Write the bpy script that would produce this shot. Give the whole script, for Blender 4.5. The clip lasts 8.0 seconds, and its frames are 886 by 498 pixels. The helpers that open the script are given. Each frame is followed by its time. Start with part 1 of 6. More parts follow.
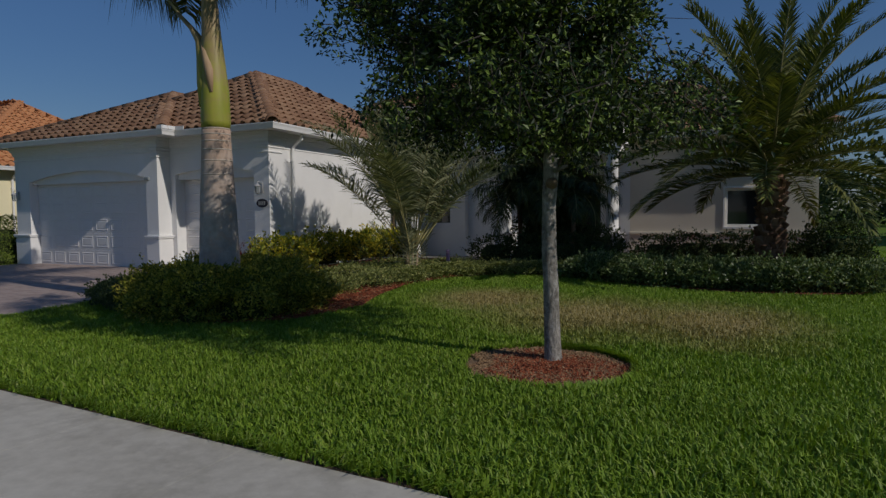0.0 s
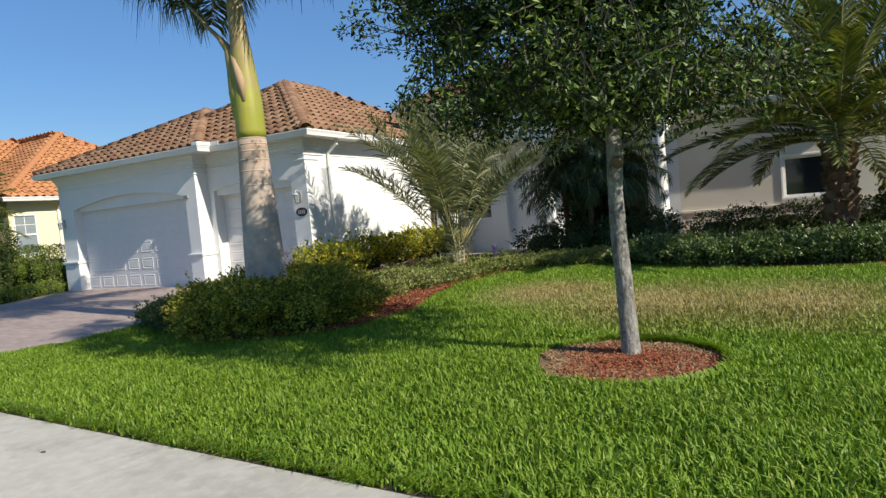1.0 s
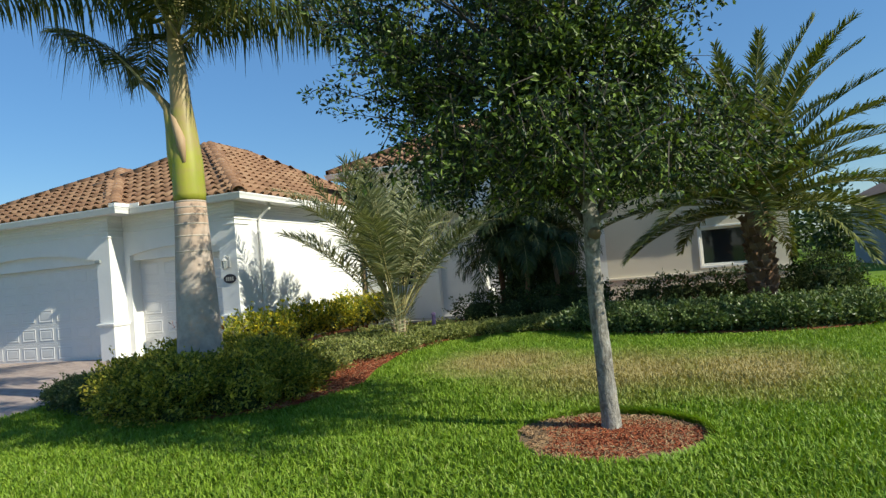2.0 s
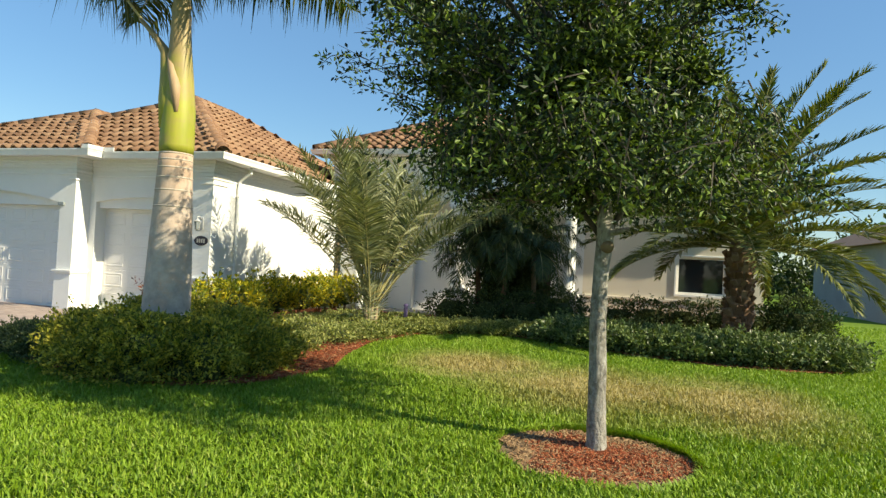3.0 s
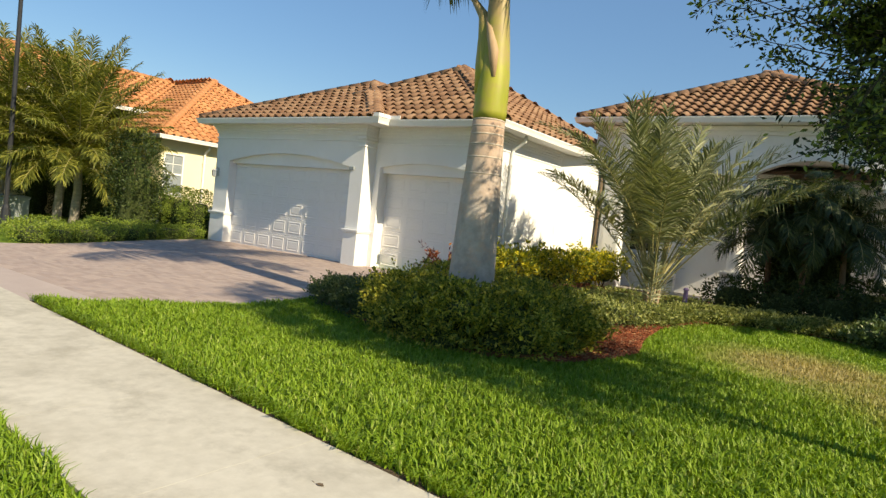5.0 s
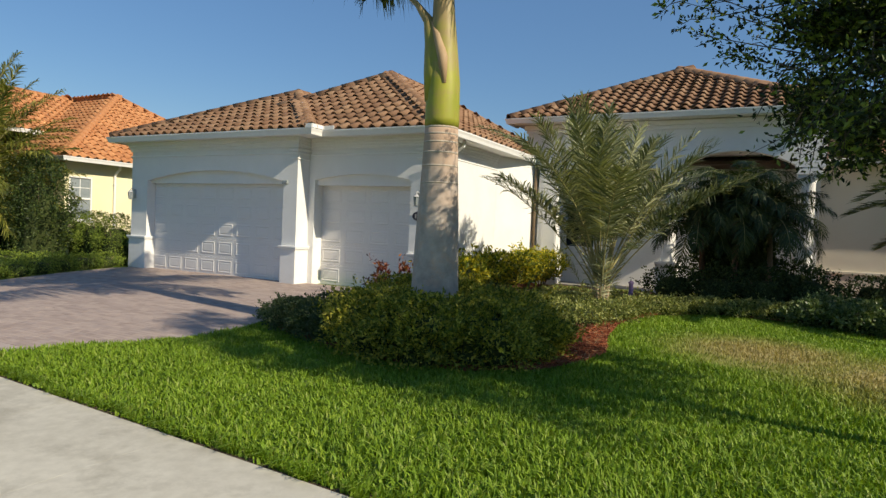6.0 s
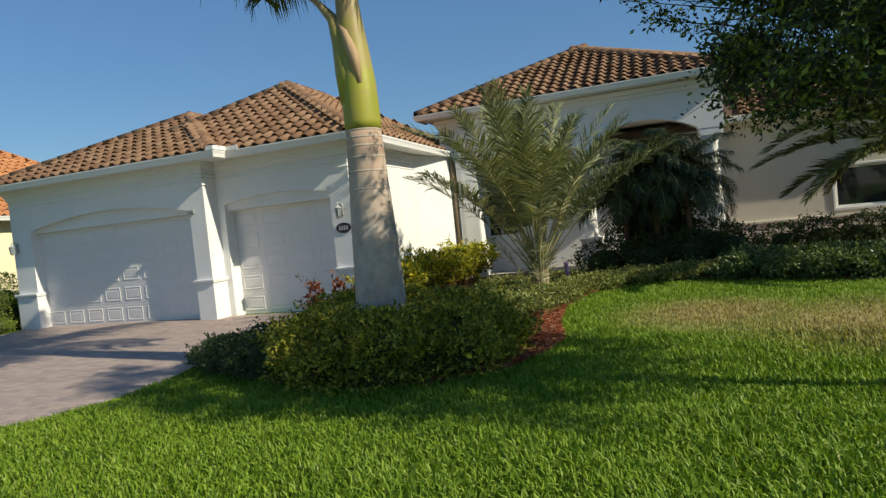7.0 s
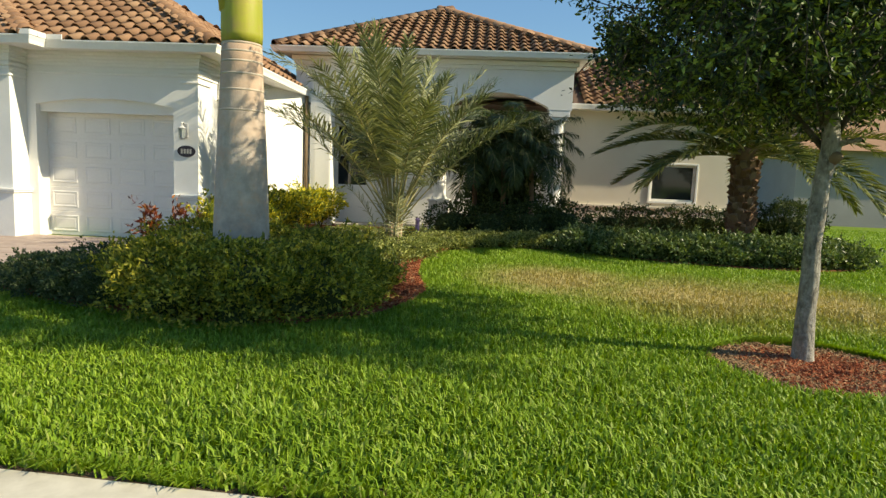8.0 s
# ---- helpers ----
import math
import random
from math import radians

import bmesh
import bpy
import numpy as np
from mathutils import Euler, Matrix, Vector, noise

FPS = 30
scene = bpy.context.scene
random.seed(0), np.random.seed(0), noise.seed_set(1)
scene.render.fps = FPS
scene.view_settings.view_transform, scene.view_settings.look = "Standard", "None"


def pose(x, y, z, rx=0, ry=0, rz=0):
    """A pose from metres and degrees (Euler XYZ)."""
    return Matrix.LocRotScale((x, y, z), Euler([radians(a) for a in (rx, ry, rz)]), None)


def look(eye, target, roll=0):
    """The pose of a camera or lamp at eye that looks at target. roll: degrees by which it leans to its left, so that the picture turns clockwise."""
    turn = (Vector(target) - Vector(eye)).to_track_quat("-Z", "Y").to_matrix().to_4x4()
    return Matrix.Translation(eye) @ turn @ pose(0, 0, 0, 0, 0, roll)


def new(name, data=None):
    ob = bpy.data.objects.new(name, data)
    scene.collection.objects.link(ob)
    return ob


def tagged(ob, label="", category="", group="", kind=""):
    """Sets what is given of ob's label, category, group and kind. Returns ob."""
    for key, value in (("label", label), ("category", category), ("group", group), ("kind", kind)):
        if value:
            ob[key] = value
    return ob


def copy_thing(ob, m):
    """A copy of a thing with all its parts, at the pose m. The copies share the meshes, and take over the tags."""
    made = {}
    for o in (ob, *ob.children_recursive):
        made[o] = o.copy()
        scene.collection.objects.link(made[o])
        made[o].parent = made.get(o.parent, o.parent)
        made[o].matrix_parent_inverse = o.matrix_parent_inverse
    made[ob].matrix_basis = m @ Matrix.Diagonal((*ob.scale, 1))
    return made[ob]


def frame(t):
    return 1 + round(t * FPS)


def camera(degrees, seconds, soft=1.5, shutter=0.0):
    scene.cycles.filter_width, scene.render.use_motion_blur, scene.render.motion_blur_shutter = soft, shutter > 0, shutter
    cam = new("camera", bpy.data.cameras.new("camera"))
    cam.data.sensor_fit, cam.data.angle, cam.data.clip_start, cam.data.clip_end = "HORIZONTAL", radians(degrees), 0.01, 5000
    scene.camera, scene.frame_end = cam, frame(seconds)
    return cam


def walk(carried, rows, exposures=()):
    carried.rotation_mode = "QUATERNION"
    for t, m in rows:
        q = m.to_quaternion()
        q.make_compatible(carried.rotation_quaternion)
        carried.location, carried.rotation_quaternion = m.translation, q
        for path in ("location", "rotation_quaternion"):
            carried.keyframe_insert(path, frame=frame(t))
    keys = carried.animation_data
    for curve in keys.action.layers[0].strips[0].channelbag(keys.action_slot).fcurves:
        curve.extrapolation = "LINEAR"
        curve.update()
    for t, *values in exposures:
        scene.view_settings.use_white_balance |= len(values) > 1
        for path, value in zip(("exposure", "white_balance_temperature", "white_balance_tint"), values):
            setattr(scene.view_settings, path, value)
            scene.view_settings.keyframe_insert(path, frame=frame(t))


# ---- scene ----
cam = camera(71.5, 8.0, soft=1.4)
PATH = [
    (0, (10.196, -11.942, 1.439), (9.35, -10.134, 1.324), -0.5),
    (0.3, (10.11, -11.892, 1.445), (9.258, -10.068, 1.333), -1.9),
    (0.5, (10.052, -11.859, 1.449), (9.123, -10.093, 1.319), -3.4),
    (1, (9.787, -11.643, 1.409), (8.837, -9.888, 1.292), -5.1),
    (1.2, (9.66, -11.651, 1.417), (8.579, -9.958, 1.313), -5.4),
    (1.5, (9.469, -11.664, 1.429), (8.352, -10.008, 1.342), -2.9),
    (1.8, (9.243, -11.667, 1.482), (8.411, -9.858, 1.48), -3.5),
    (2, (9.093, -11.669, 1.518), (8.42, -9.786, 1.586), -4.9),
    (2.2, (9.009, -11.67, 1.54), (8.356, -9.782, 1.621), -2.1),
    (3.3, (8.393, -11.467, 1.468), (7.804, -9.556, 1.5), 4.3),
    (3.5, (8.203, -11.489, 1.437), (7.539, -9.603, 1.387), 4.6),
    (4, (7.808, -11.529, 1.425), (7.082, -9.669, 1.299), 6.8),
    (4.2, (7.681, -11.549, 1.446), (6.765, -9.766, 1.311), 7.8),
    (4.5, (7.49, -11.578, 1.477), (6.422, -9.891, 1.358), 8.2),
    (4.7, (7.336, -11.547, 1.446), (6.159, -9.933, 1.35), 6.2),
    (5.8, (6.636, -11.644, 1.486), (5.65, -9.906, 1.398), 4.0),
    (6, (6.508, -11.631, 1.509), (5.567, -9.868, 1.44), 2.5),
    (6.5, (6.277, -11.572, 1.542), (5.451, -9.752, 1.465), 3.2),
    (6.8, (6.094, -11.451, 1.542), (5.287, -9.628, 1.473), -2.2),
    (7, (5.972, -11.37, 1.542), (5.287, -9.492, 1.471), -5.8),
    (7.2, (5.86, -11.382, 1.501), (5.335, -9.451, 1.415), -6.8),
    (7.5, (5.693, -11.399, 1.44), (5.189, -9.467, 1.325), -1.1),
    (7.8, (5.478, -11.395, 1.433), (5.2, -9.425, 1.219), 2.7),
    (8, (5.334, -11.393, 1.428), (5.207, -9.41, 1.199), 2.3),
]
EXPOSURES = [(0, -1.27, 6200, 14), (0.5, -0.16, 6450, 11), (1.0, 0.22, 6550, 9), (1.5, 0.23, 6600, 6), (2.2, 0.38, 6600, 1), (3.4, 0.8, 8200, 1), (4.7, 0.64, 8250, 6), (5.8, 0.1, 7450, 8), (7.0, 0.02, 7100, 4), (7.5, 0.06, 7500, 3), (8.0, 0.62, 8150, 2)]
walk(cam, [(t, look(e, g, r)) for t, e, g, r in PATH], EXPOSURES)

# ---- light ----
SUN_AZ = radians(98.5)       # clockwise from +y
SUN_EL = radians(32.0)
world = bpy.data.worlds.new("sky")
scene.world = world
world.use_nodes = True
wn = world.node_tree
bgn = wn.nodes["Background"]
vivid = wn.nodes.new("ShaderNodeHueSaturation")
vivid.inputs["Hue"].default_value, vivid.inputs["Saturation"].default_value = 0.508, 1.18
sky = wn.nodes.new("ShaderNodeTexSky")
sky.sky_type = 'NISHITA'
sky.sun_disc = False
sky.sun_elevation, sky.sun_rotation = SUN_EL, SUN_AZ
sky.air_density, sky.dust_density, sky.ozone_density = 1.3, 0.0, 6.0
even = wn.nodes.new("ShaderNodeMix")
even.data_type = 'RGBA'
even.inputs[0].default_value = 0.4
even.inputs[7].default_value = (1.9, 3.1, 5.0, 1)
wn.links.new(sky.outputs[0], even.inputs[6])
wn.links.new(even.outputs[2], vivid.inputs["Color"])
wn.links.new(vivid.outputs[0], bgn.inputs[0])
bgn.inputs[1].default_value = 0.110
sun_data = bpy.data.lights.new("sun", 'SUN')
sun_data.energy, sun_data.angle, sun_data.color = 5.0, radians(0.53), (1.0, 0.93, 0.80)
sun = new("sun", sun_data)
sun_way = Vector((math.sin(SUN_AZ) * math.cos(SUN_EL), math.cos(SUN_AZ) * math.cos(SUN_EL), math.sin(SUN_EL)))
sun.matrix_world = look(sun_way * 60, (0, 0, 0))


# ---- materials ----
def ramp_node(nt, stops):
    r = nt.nodes.new("ShaderNodeValToRGB")
    el = r.color_ramp.elements
    while len(el) < len(stops):
        el.new(0.5)
    for e, (p, c) in zip(el, stops):
        e.position, e.color = p, (*c, 1)
    return r


def noise_node(nt, scale, detail=5.0, rough=0.6, coord="Object", stretch=None):
    tc = nt.nodes.new("ShaderNodeTexCoord")
    n = nt.nodes.new("ShaderNodeTexNoise")
    n.inputs["Scale"].default_value, n.inputs["Detail"].default_value, n.inputs["Roughness"].default_value = scale, detail, rough
    out = tc.outputs[coord]
    if stretch:
        mp = nt.nodes.new("ShaderNodeMapping")
        mp.inputs["Scale"].default_value = stretch
        nt.links.new(out, mp.inputs[0])
        out = mp.outputs[0]
    nt.links.new(out, n.inputs["Vector"])
    return n


def mix_node(nt, a, b, fac, mode='MIX'):
    m = nt.nodes.new("ShaderNodeMix")
    m.data_type, m.blend_type = 'RGBA', mode
    for sock, val in ((m.inputs[0], fac), (m.inputs[6], a), (m.inputs[7], b)):
        if isinstance(val, (int, float)):
            sock.default_value = val
        elif isinstance(val, tuple):
            sock.default_value = (*val, 1)
        else:
            nt.links.new(val, sock)
    return m.outputs[2]


def surface(name, lo, hi, fine=30, coarse=1.2, rough=0.85, bump=0.2, bump_scale=None, metal=0.0, stain=None, stain_amount=0.3,
            random=None, random_amount=0.0, thin=0.0, stretch=None, spec=0.3, bump_depth=0.01):
    """Two scales of noise between two colours, fine relief, stains, piece-to-piece variation, thin leaves that let light through."""
    m = bpy.data.materials.new(name)
    m.use_nodes = True
    nt = m.node_tree
    bs = nt.nodes["Principled BSDF"]
    a, b = noise_node(nt, fine, stretch=stretch), noise_node(nt, coarse, 3.0, stretch=stretch)
    add = nt.nodes.new("ShaderNodeMath")
    add.operation = 'MULTIPLY_ADD'
    nt.links.new(a.outputs[0], add.inputs[0])
    add.inputs[1].default_value = 0.5
    half = nt.nodes.new("ShaderNodeMath")
    half.operation = 'MULTIPLY'
    half.inputs[1].default_value = 0.5
    nt.links.new(b.outputs[0], half.inputs[0])
    nt.links.new(half.outputs[0], add.inputs[2])
    r = ramp_node(nt, [(0.34, lo), (0.64, hi)])
    nt.links.new(add.outputs[0], r.inputs[0])
    col = r.outputs[0]
    if stain:
        s = noise_node(nt, coarse * 2.3, 6.0, 0.7)
        sr = ramp_node(nt, [(0.5, (0, 0, 0)), (0.72, (stain_amount,) * 3)])
        nt.links.new(s.outputs[0], sr.inputs[0])
        col = mix_node(nt, col, stain, sr.outputs[0])
    if random:
        if random_amount < 0:
            g = nt.nodes.new("ShaderNodeNewGeometry")
            src, amount = g.outputs["Random Per Island"], -random_amount
        else:
            g = nt.nodes.new("ShaderNodeObjectInfo")
            src, amount = g.outputs["Random"], random_amount
        rr = ramp_node(nt, random)
        nt.links.new(src, rr.inputs[0])
        col = mix_node(nt, col, rr.outputs[0], amount)
    nt.links.new(col, bs.inputs["Base Color"])
    bs.inputs["Roughness"].default_value, bs.inputs["Metallic"].default_value = rough, metal
    bs.inputs["Specular IOR Level"].default_value = spec
    if bump:
        bn = noise_node(nt, bump_scale or fine * 1.6, 6.0, 0.65, stretch=stretch)
        bp = nt.nodes.new("ShaderNodeBump")
        bp.inputs["Strength"].default_value, bp.inputs["Distance"].default_value = bump, bump_depth
        nt.links.new(bn.outputs[0], bp.inputs["Height"])
        nt.links.new(bp.outputs[0], bs.inputs["Normal"])
    if thin:
        tr = nt.nodes.new("ShaderNodeBsdfTranslucent")
        warm = mix_node(nt, col, (1.0, 1.0, 0.35), 1.0, 'MULTIPLY')
        nt.links.new(warm, tr.inputs[0])
        ms = nt.nodes.new("ShaderNodeMixShader")
        ms.inputs[0].default_value = thin
        nt.links.new(bs.outputs[0], ms.inputs[1])
        nt.links.new(tr.outputs[0], ms.inputs[2])
        nt.links.new(ms.outputs[0], nt.nodes["Material Output"].inputs["Surface"])
    return m


STUCCO = surface("white_stucco", (0.74, 0.73, 0.71), (0.83, 0.82, 0.80), 60, 0.8, 0.9, 0.35, 140, stain=(0.6, 0.58, 0.54), stain_amount=0.18, bump_depth=0.004)
TRIM = surface("trim_paint", (0.78, 0.77, 0.75), (0.85, 0.84, 0.82), 20, 0.9, 0.6, 0.1, 90, stain=(0.6, 0.57, 0.52), stain_amount=0.15)
DOOR_PAINT = surface("garage_door_paint", (0.74, 0.71, 0.68), (0.80, 0.77, 0.74), 25, 0.7, 0.55, 0.06, 160, stain=(0.6, 0.56, 0.5), stain_amount=0.15)
TAN = surface("tan_stucco", (0.66, 0.59, 0.48), (0.75, 0.68, 0.57), 60, 0.8, 0.9, 0.35, 140, bump_depth=0.004)
YELLOW = surface("yellow_stucco", (0.78, 0.70, 0.45), (0.86, 0.79, 0.54), 60, 0.8, 0.9, 0.3, 140, bump_depth=0.004)
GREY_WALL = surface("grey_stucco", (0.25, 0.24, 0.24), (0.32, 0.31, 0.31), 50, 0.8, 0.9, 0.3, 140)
TILE_MIX = [(0.0, (0.15, 0.078, 0.046)), (0.3, (0.26, 0.142, 0.084)), (0.7, (0.34, 0.20, 0.12)), (0.9, (0.39, 0.25, 0.155)), (1.0, (0.21, 0.105, 0.06))]
TILE = surface("clay_tile", (0.20, 0.108, 0.062), (0.33, 0.192, 0.113), 14, 1.1, 0.8, 0.25, 70, stain=(0.10, 0.075, 0.06), stain_amount=0.45, random=TILE_MIX, random_amount=0.55)
TILE_STUFF = surface("clay_tile_rows", (0.20, 0.108, 0.062), (0.33, 0.192, 0.113), 14, 1.1, 0.8, 0.25, 70, stain=(0.10, 0.075, 0.06), stain_amount=0.45, random=TILE_MIX, random_amount=-0.55)
OTILE_MIX = [(0.0, (0.30, 0.12, 0.05)), (0.4, (0.48, 0.21, 0.09)), (0.75, (0.58, 0.29, 0.13)), (1.0, (0.38, 0.16, 0.07))]
OTILE = surface("orange_tile", (0.40, 0.165, 0.07), (0.58, 0.28, 0.125), 14, 1.0, 0.8, 0.25, 70, stain=(0.3, 0.14, 0.08), stain_amount=0.3, random=OTILE_MIX, random_amount=-0.55)
DECK = surface("roof_underlay", (0.09, 0.06, 0.05), (0.14, 0.09, 0.07), 20, 1.0, 0.95, 0.2)
CONCRETE = surface("sidewalk_concrete", (0.45, 0.415, 0.34), (0.60, 0.56, 0.47), 9, 0.9, 0.9, 0.4, 180, stain=(0.33, 0.30, 0.24), stain_amount=0.7, bump_depth=0.003)
PAVER_MIX = [(0.0, (0.28, 0.215, 0.19)), (0.4, (0.38, 0.295, 0.26)), (0.7, (0.45, 0.355, 0.305)), (1.0, (0.33, 0.265, 0.245))]
PAVER = surface("brick_paver", (0.34, 0.265, 0.235), (0.45, 0.355, 0.31), 40, 0.8, 0.97, 0.3, 150, random=PAVER_MIX, random_amount=0.6)
PAVER_STUFF = surface("brick_paver_rows", (0.34, 0.265, 0.235), (0.45, 0.355, 0.31), 40, 0.8, 0.97, 0.3, 150, random=PAVER_MIX, random_amount=-0.6)
BARE_SOIL = surface("bare_soil", (0.05, 0.035, 0.022), (0.13, 0.09, 0.055), 70, 4, 0.98, 0.8, 90, bump_depth=0.02)
SAND = surface("joint_sand", (0.40, 0.325, 0.295), (0.47, 0.385, 0.345), 60, 2, 0.95, 0.2)
MULCH = surface("red_mulch", (0.19, 0.06, 0.03), (0.36, 0.12, 0.055), 45, 3, 0.95, 0.9, 60, bump_depth=0.03)
CHIP_MIX = [(0.0, (0.07, 0.022, 0.014)), (0.3, (0.22, 0.052, 0.024)), (0.7, (0.42, 0.12, 0.048)), (0.88, (0.36, 0.19, 0.10)), (1.0, (0.46, 0.33, 0.19))]
DRY_MULCH = surface("faded_mulch", (0.20, 0.125, 0.075), (0.36, 0.25, 0.15), 45, 3, 0.95, 0.9, 60, bump_depth=0.03)
STRAW = surface("straw_chips", (0.24, 0.15, 0.08), (0.38, 0.26, 0.145), 60, 3, 0.95, 0.3, random=[(0.0, (0.16, 0.085, 0.045)), (0.5, (0.31, 0.195, 0.10)), (0.85, (0.40, 0.28, 0.155)), (1.0, (0.36, 0.15, 0.07))], random_amount=-0.7)
CHIPS = surface("mulch_chips", (0.16, 0.048, 0.024), (0.42, 0.14, 0.06), 60, 3, 0.95, 0.3, random=CHIP_MIX, random_amount=-0.75)
OAK_BARK = surface("oak_bark", (0.075, 0.066, 0.055), (0.37, 0.345, 0.30), 26, 8, 0.95, 1.0, 34, stretch=(1, 1, 0.45), stain=(0.50, 0.49, 0.46), stain_amount=0.7, bump_depth=0.03)
LIMB_BARK = surface("young_limb_bark", (0.03, 0.026, 0.02), (0.10, 0.085, 0.07), 24, 5, 0.95, 0.7, 30)
PALM_BARK = surface("grey_palm_bark", (0.34, 0.285, 0.25), (0.56, 0.48, 0.42), 9, 2.6, 0.9, 0.35, 40, stain=(0.55, 0.37, 0.27), stain_amount=0.85)
PALM_SCAR = surface("pale_leaf_scar", (0.40, 0.33, 0.27), (0.52, 0.45, 0.37), 20, 3, 0.9, 0.2)
CROWNSHAFT = surface("green_crownshaft", (0.20, 0.235, 0.025), (0.42, 0.40, 0.06), 6, 1.8, 0.5, 0.1, 30, stretch=(1, 1, 0.12), stain=(0.36, 0.24, 0.12), stain_amount=0.6)
SHEATH = surface("drying_sheath", (0.36, 0.22, 0.13), (0.5, 0.36, 0.22), 10, 2, 0.7, 0.2, stretch=(1, 1, 0.2))
BOOT = surface("palm_boots", (0.09, 0.045, 0.028), (0.27, 0.165, 0.10), 18, 3, 0.95, 0.7, 25, bump_depth=0.02, random=[(0.0, (0.07, 0.035, 0.022)), (0.6, (0.2, 0.11, 0.065)), (1.0, (0.36, 0.27, 0.19))], random_amount=0.6)


def young_top(m, colour, z0, z1, amount):
    """Tints the upper, younger wood of a trunk, with a ragged border."""
    nt = m.node_tree
    bs = nt.nodes["Principled BSDF"]
    old = bs.inputs["Base Color"].links[0].from_socket
    tc, sp = nt.nodes.new("ShaderNodeTexCoord"), nt.nodes.new("ShaderNodeSeparateXYZ")
    nt.links.new(tc.outputs["Object"], sp.inputs[0])
    n = noise_node(nt, 2.4, 5.0, 0.65, stretch=(1, 1, 1.6))
    ad = nt.nodes.new("ShaderNodeMath")
    ad.operation = 'MULTIPLY_ADD'
    ad.inputs[1].default_value = 2.4
    nt.links.new(n.outputs[0], ad.inputs[0])
    nt.links.new(sp.outputs["Z"], ad.inputs[2])
    mr = nt.nodes.new("ShaderNodeMapRange")
    mr.inputs["From Min"].default_value, mr.inputs["From Max"].default_value = z0 + 1.2, z1 + 1.2
    mr.inputs["To Max"].default_value = amount
    nt.links.new(ad.outputs[0], mr.inputs["Value"])
    nt.links.new(mix_node(nt, old, colour, mr.outputs[0]), bs.inputs["Base Color"])


def foliage(name, dark, mid, light, amount=0.75, rough=0.5, thin=0.25):
    return surface(name, dark, mid, 9, 0.9, rough, 0, random=[(0.0, dark), (0.5, mid), (0.85, light), (1.0, light)], random_amount=-amount, thin=thin, spec=0.4)


young_top(PALM_BARK, (0.48, 0.32, 0.22), 1.5, 2.9, 0.8)
young_top(CROWNSHAFT, (0.34, 0.225, 0.14), 3.5, 4.5, 0.75)
OAK_LEAF = foliage("oak_leaves", (0.008, 0.019, 0.006), (0.024, 0.05, 0.012), (0.20, 0.28, 0.05), amount=0.9, rough=0.5, thin=0.22)
ROYAL_LEAF = foliage("royal_frond_leaf", (0.03, 0.05, 0.012), (0.07, 0.095, 0.02), (0.17, 0.17, 0.035), thin=0.3)
DATE_LEAF = foliage("date_frond_leaf", (0.055, 0.075, 0.022), (0.13, 0.155, 0.04), (0.30, 0.30, 0.08), thin=0.3)
SILVER_LEAF = foliage("silvery_frond_leaf", (0.09, 0.115, 0.06), (0.245, 0.265, 0.135), (0.49, 0.49, 0.29), thin=0.25)
# dark frond green with the porch shade painted in
DARK_FROND = foliage("shaded_frond_leaf", (0.022, 0.042, 0.016), (0.05, 0.08, 0.024), (0.11, 0.14, 0.04), thin=0.25)
RACHIS = surface("frond_stalk", (0.24, 0.21, 0.085), (0.42, 0.37, 0.17), 8, 2, 0.55, 0.05)
# pale yellow leaves among the green stand in for dappled sunlight
BUSH_LEAF = foliage("bush_leaves", (0.075, 0.11, 0.016), (0.26, 0.28, 0.04), (0.68, 0.56, 0.09), amount=0.85, thin=0.4)
LOW_LEAF = foliage("low_hedge_leaves", (0.03, 0.058, 0.022), (0.065, 0.10, 0.036), (0.13, 0.165, 0.06))
CROTON_LEAF = foliage("croton_leaves", (0.065, 0.105, 0.014), (0.27, 0.305, 0.028), (0.70, 0.57, 0.045), amount=0.9, thin=0.3)
RED_LEAF = foliage("red_croton_leaves", (0.05, 0.012, 0.006), (0.15, 0.022, 0.008), (0.30, 0.10, 0.012), amount=0.9, thin=0.12)
COVER_LEAF = foliage("ground_cover_leaves", (0.07, 0.10, 0.025), (0.23, 0.265, 0.065), (0.46, 0.46, 0.16))
FICUS_LEAF = foliage("ficus_leaves", (0.035, 0.065, 0.018), (0.10, 0.155, 0.045), (0.30, 0.36, 0.15), rough=0.4)
# green darkened in the colour itself, to stand for leaves in shade
SHADE_LEAF = foliage("shade_toned_leaves", (0.022, 0.042, 0.014), (0.05, 0.082, 0.026), (0.11, 0.145, 0.045), rough=0.7)
HEDGE_LEAF = foliage("clipped_hedge_leaves", (0.065, 0.11, 0.016), (0.16, 0.23, 0.03), (0.32, 0.39, 0.055))
# leaf colour lowered to carry the shade on the tall shrub
HEDGE_DARK = foliage("tall_shrub_leaves", (0.018, 0.036, 0.011), (0.042, 0.072, 0.018), (0.12, 0.16, 0.035))
PALE_FROND = foliage("bright_frond_leaf", (0.06, 0.08, 0.018), (0.19, 0.21, 0.04), (0.45, 0.42, 0.09), thin=0.45)
FLOWER = surface("yellow_petals", (0.7, 0.5, 0.03), (0.85, 0.68, 0.06), 20, 3, 0.6, 0)
TAN_STEM = surface("tan_palm_fibre", (0.20, 0.145, 0.085), (0.38, 0.29, 0.18), 20, 4, 0.9, 0.5, 30, stretch=(1, 1, 0.2))
STEM = surface("brown_stems", (0.12, 0.08, 0.05), (0.22, 0.16, 0.1), 20, 3, 0.9, 0.3)
# dark colour that stands in for the shade inside the shrubs
CORE = surface("dark_inside", (0.022, 0.034, 0.010), (0.06, 0.075, 0.022), 25, 6, 1.0, 0.6)
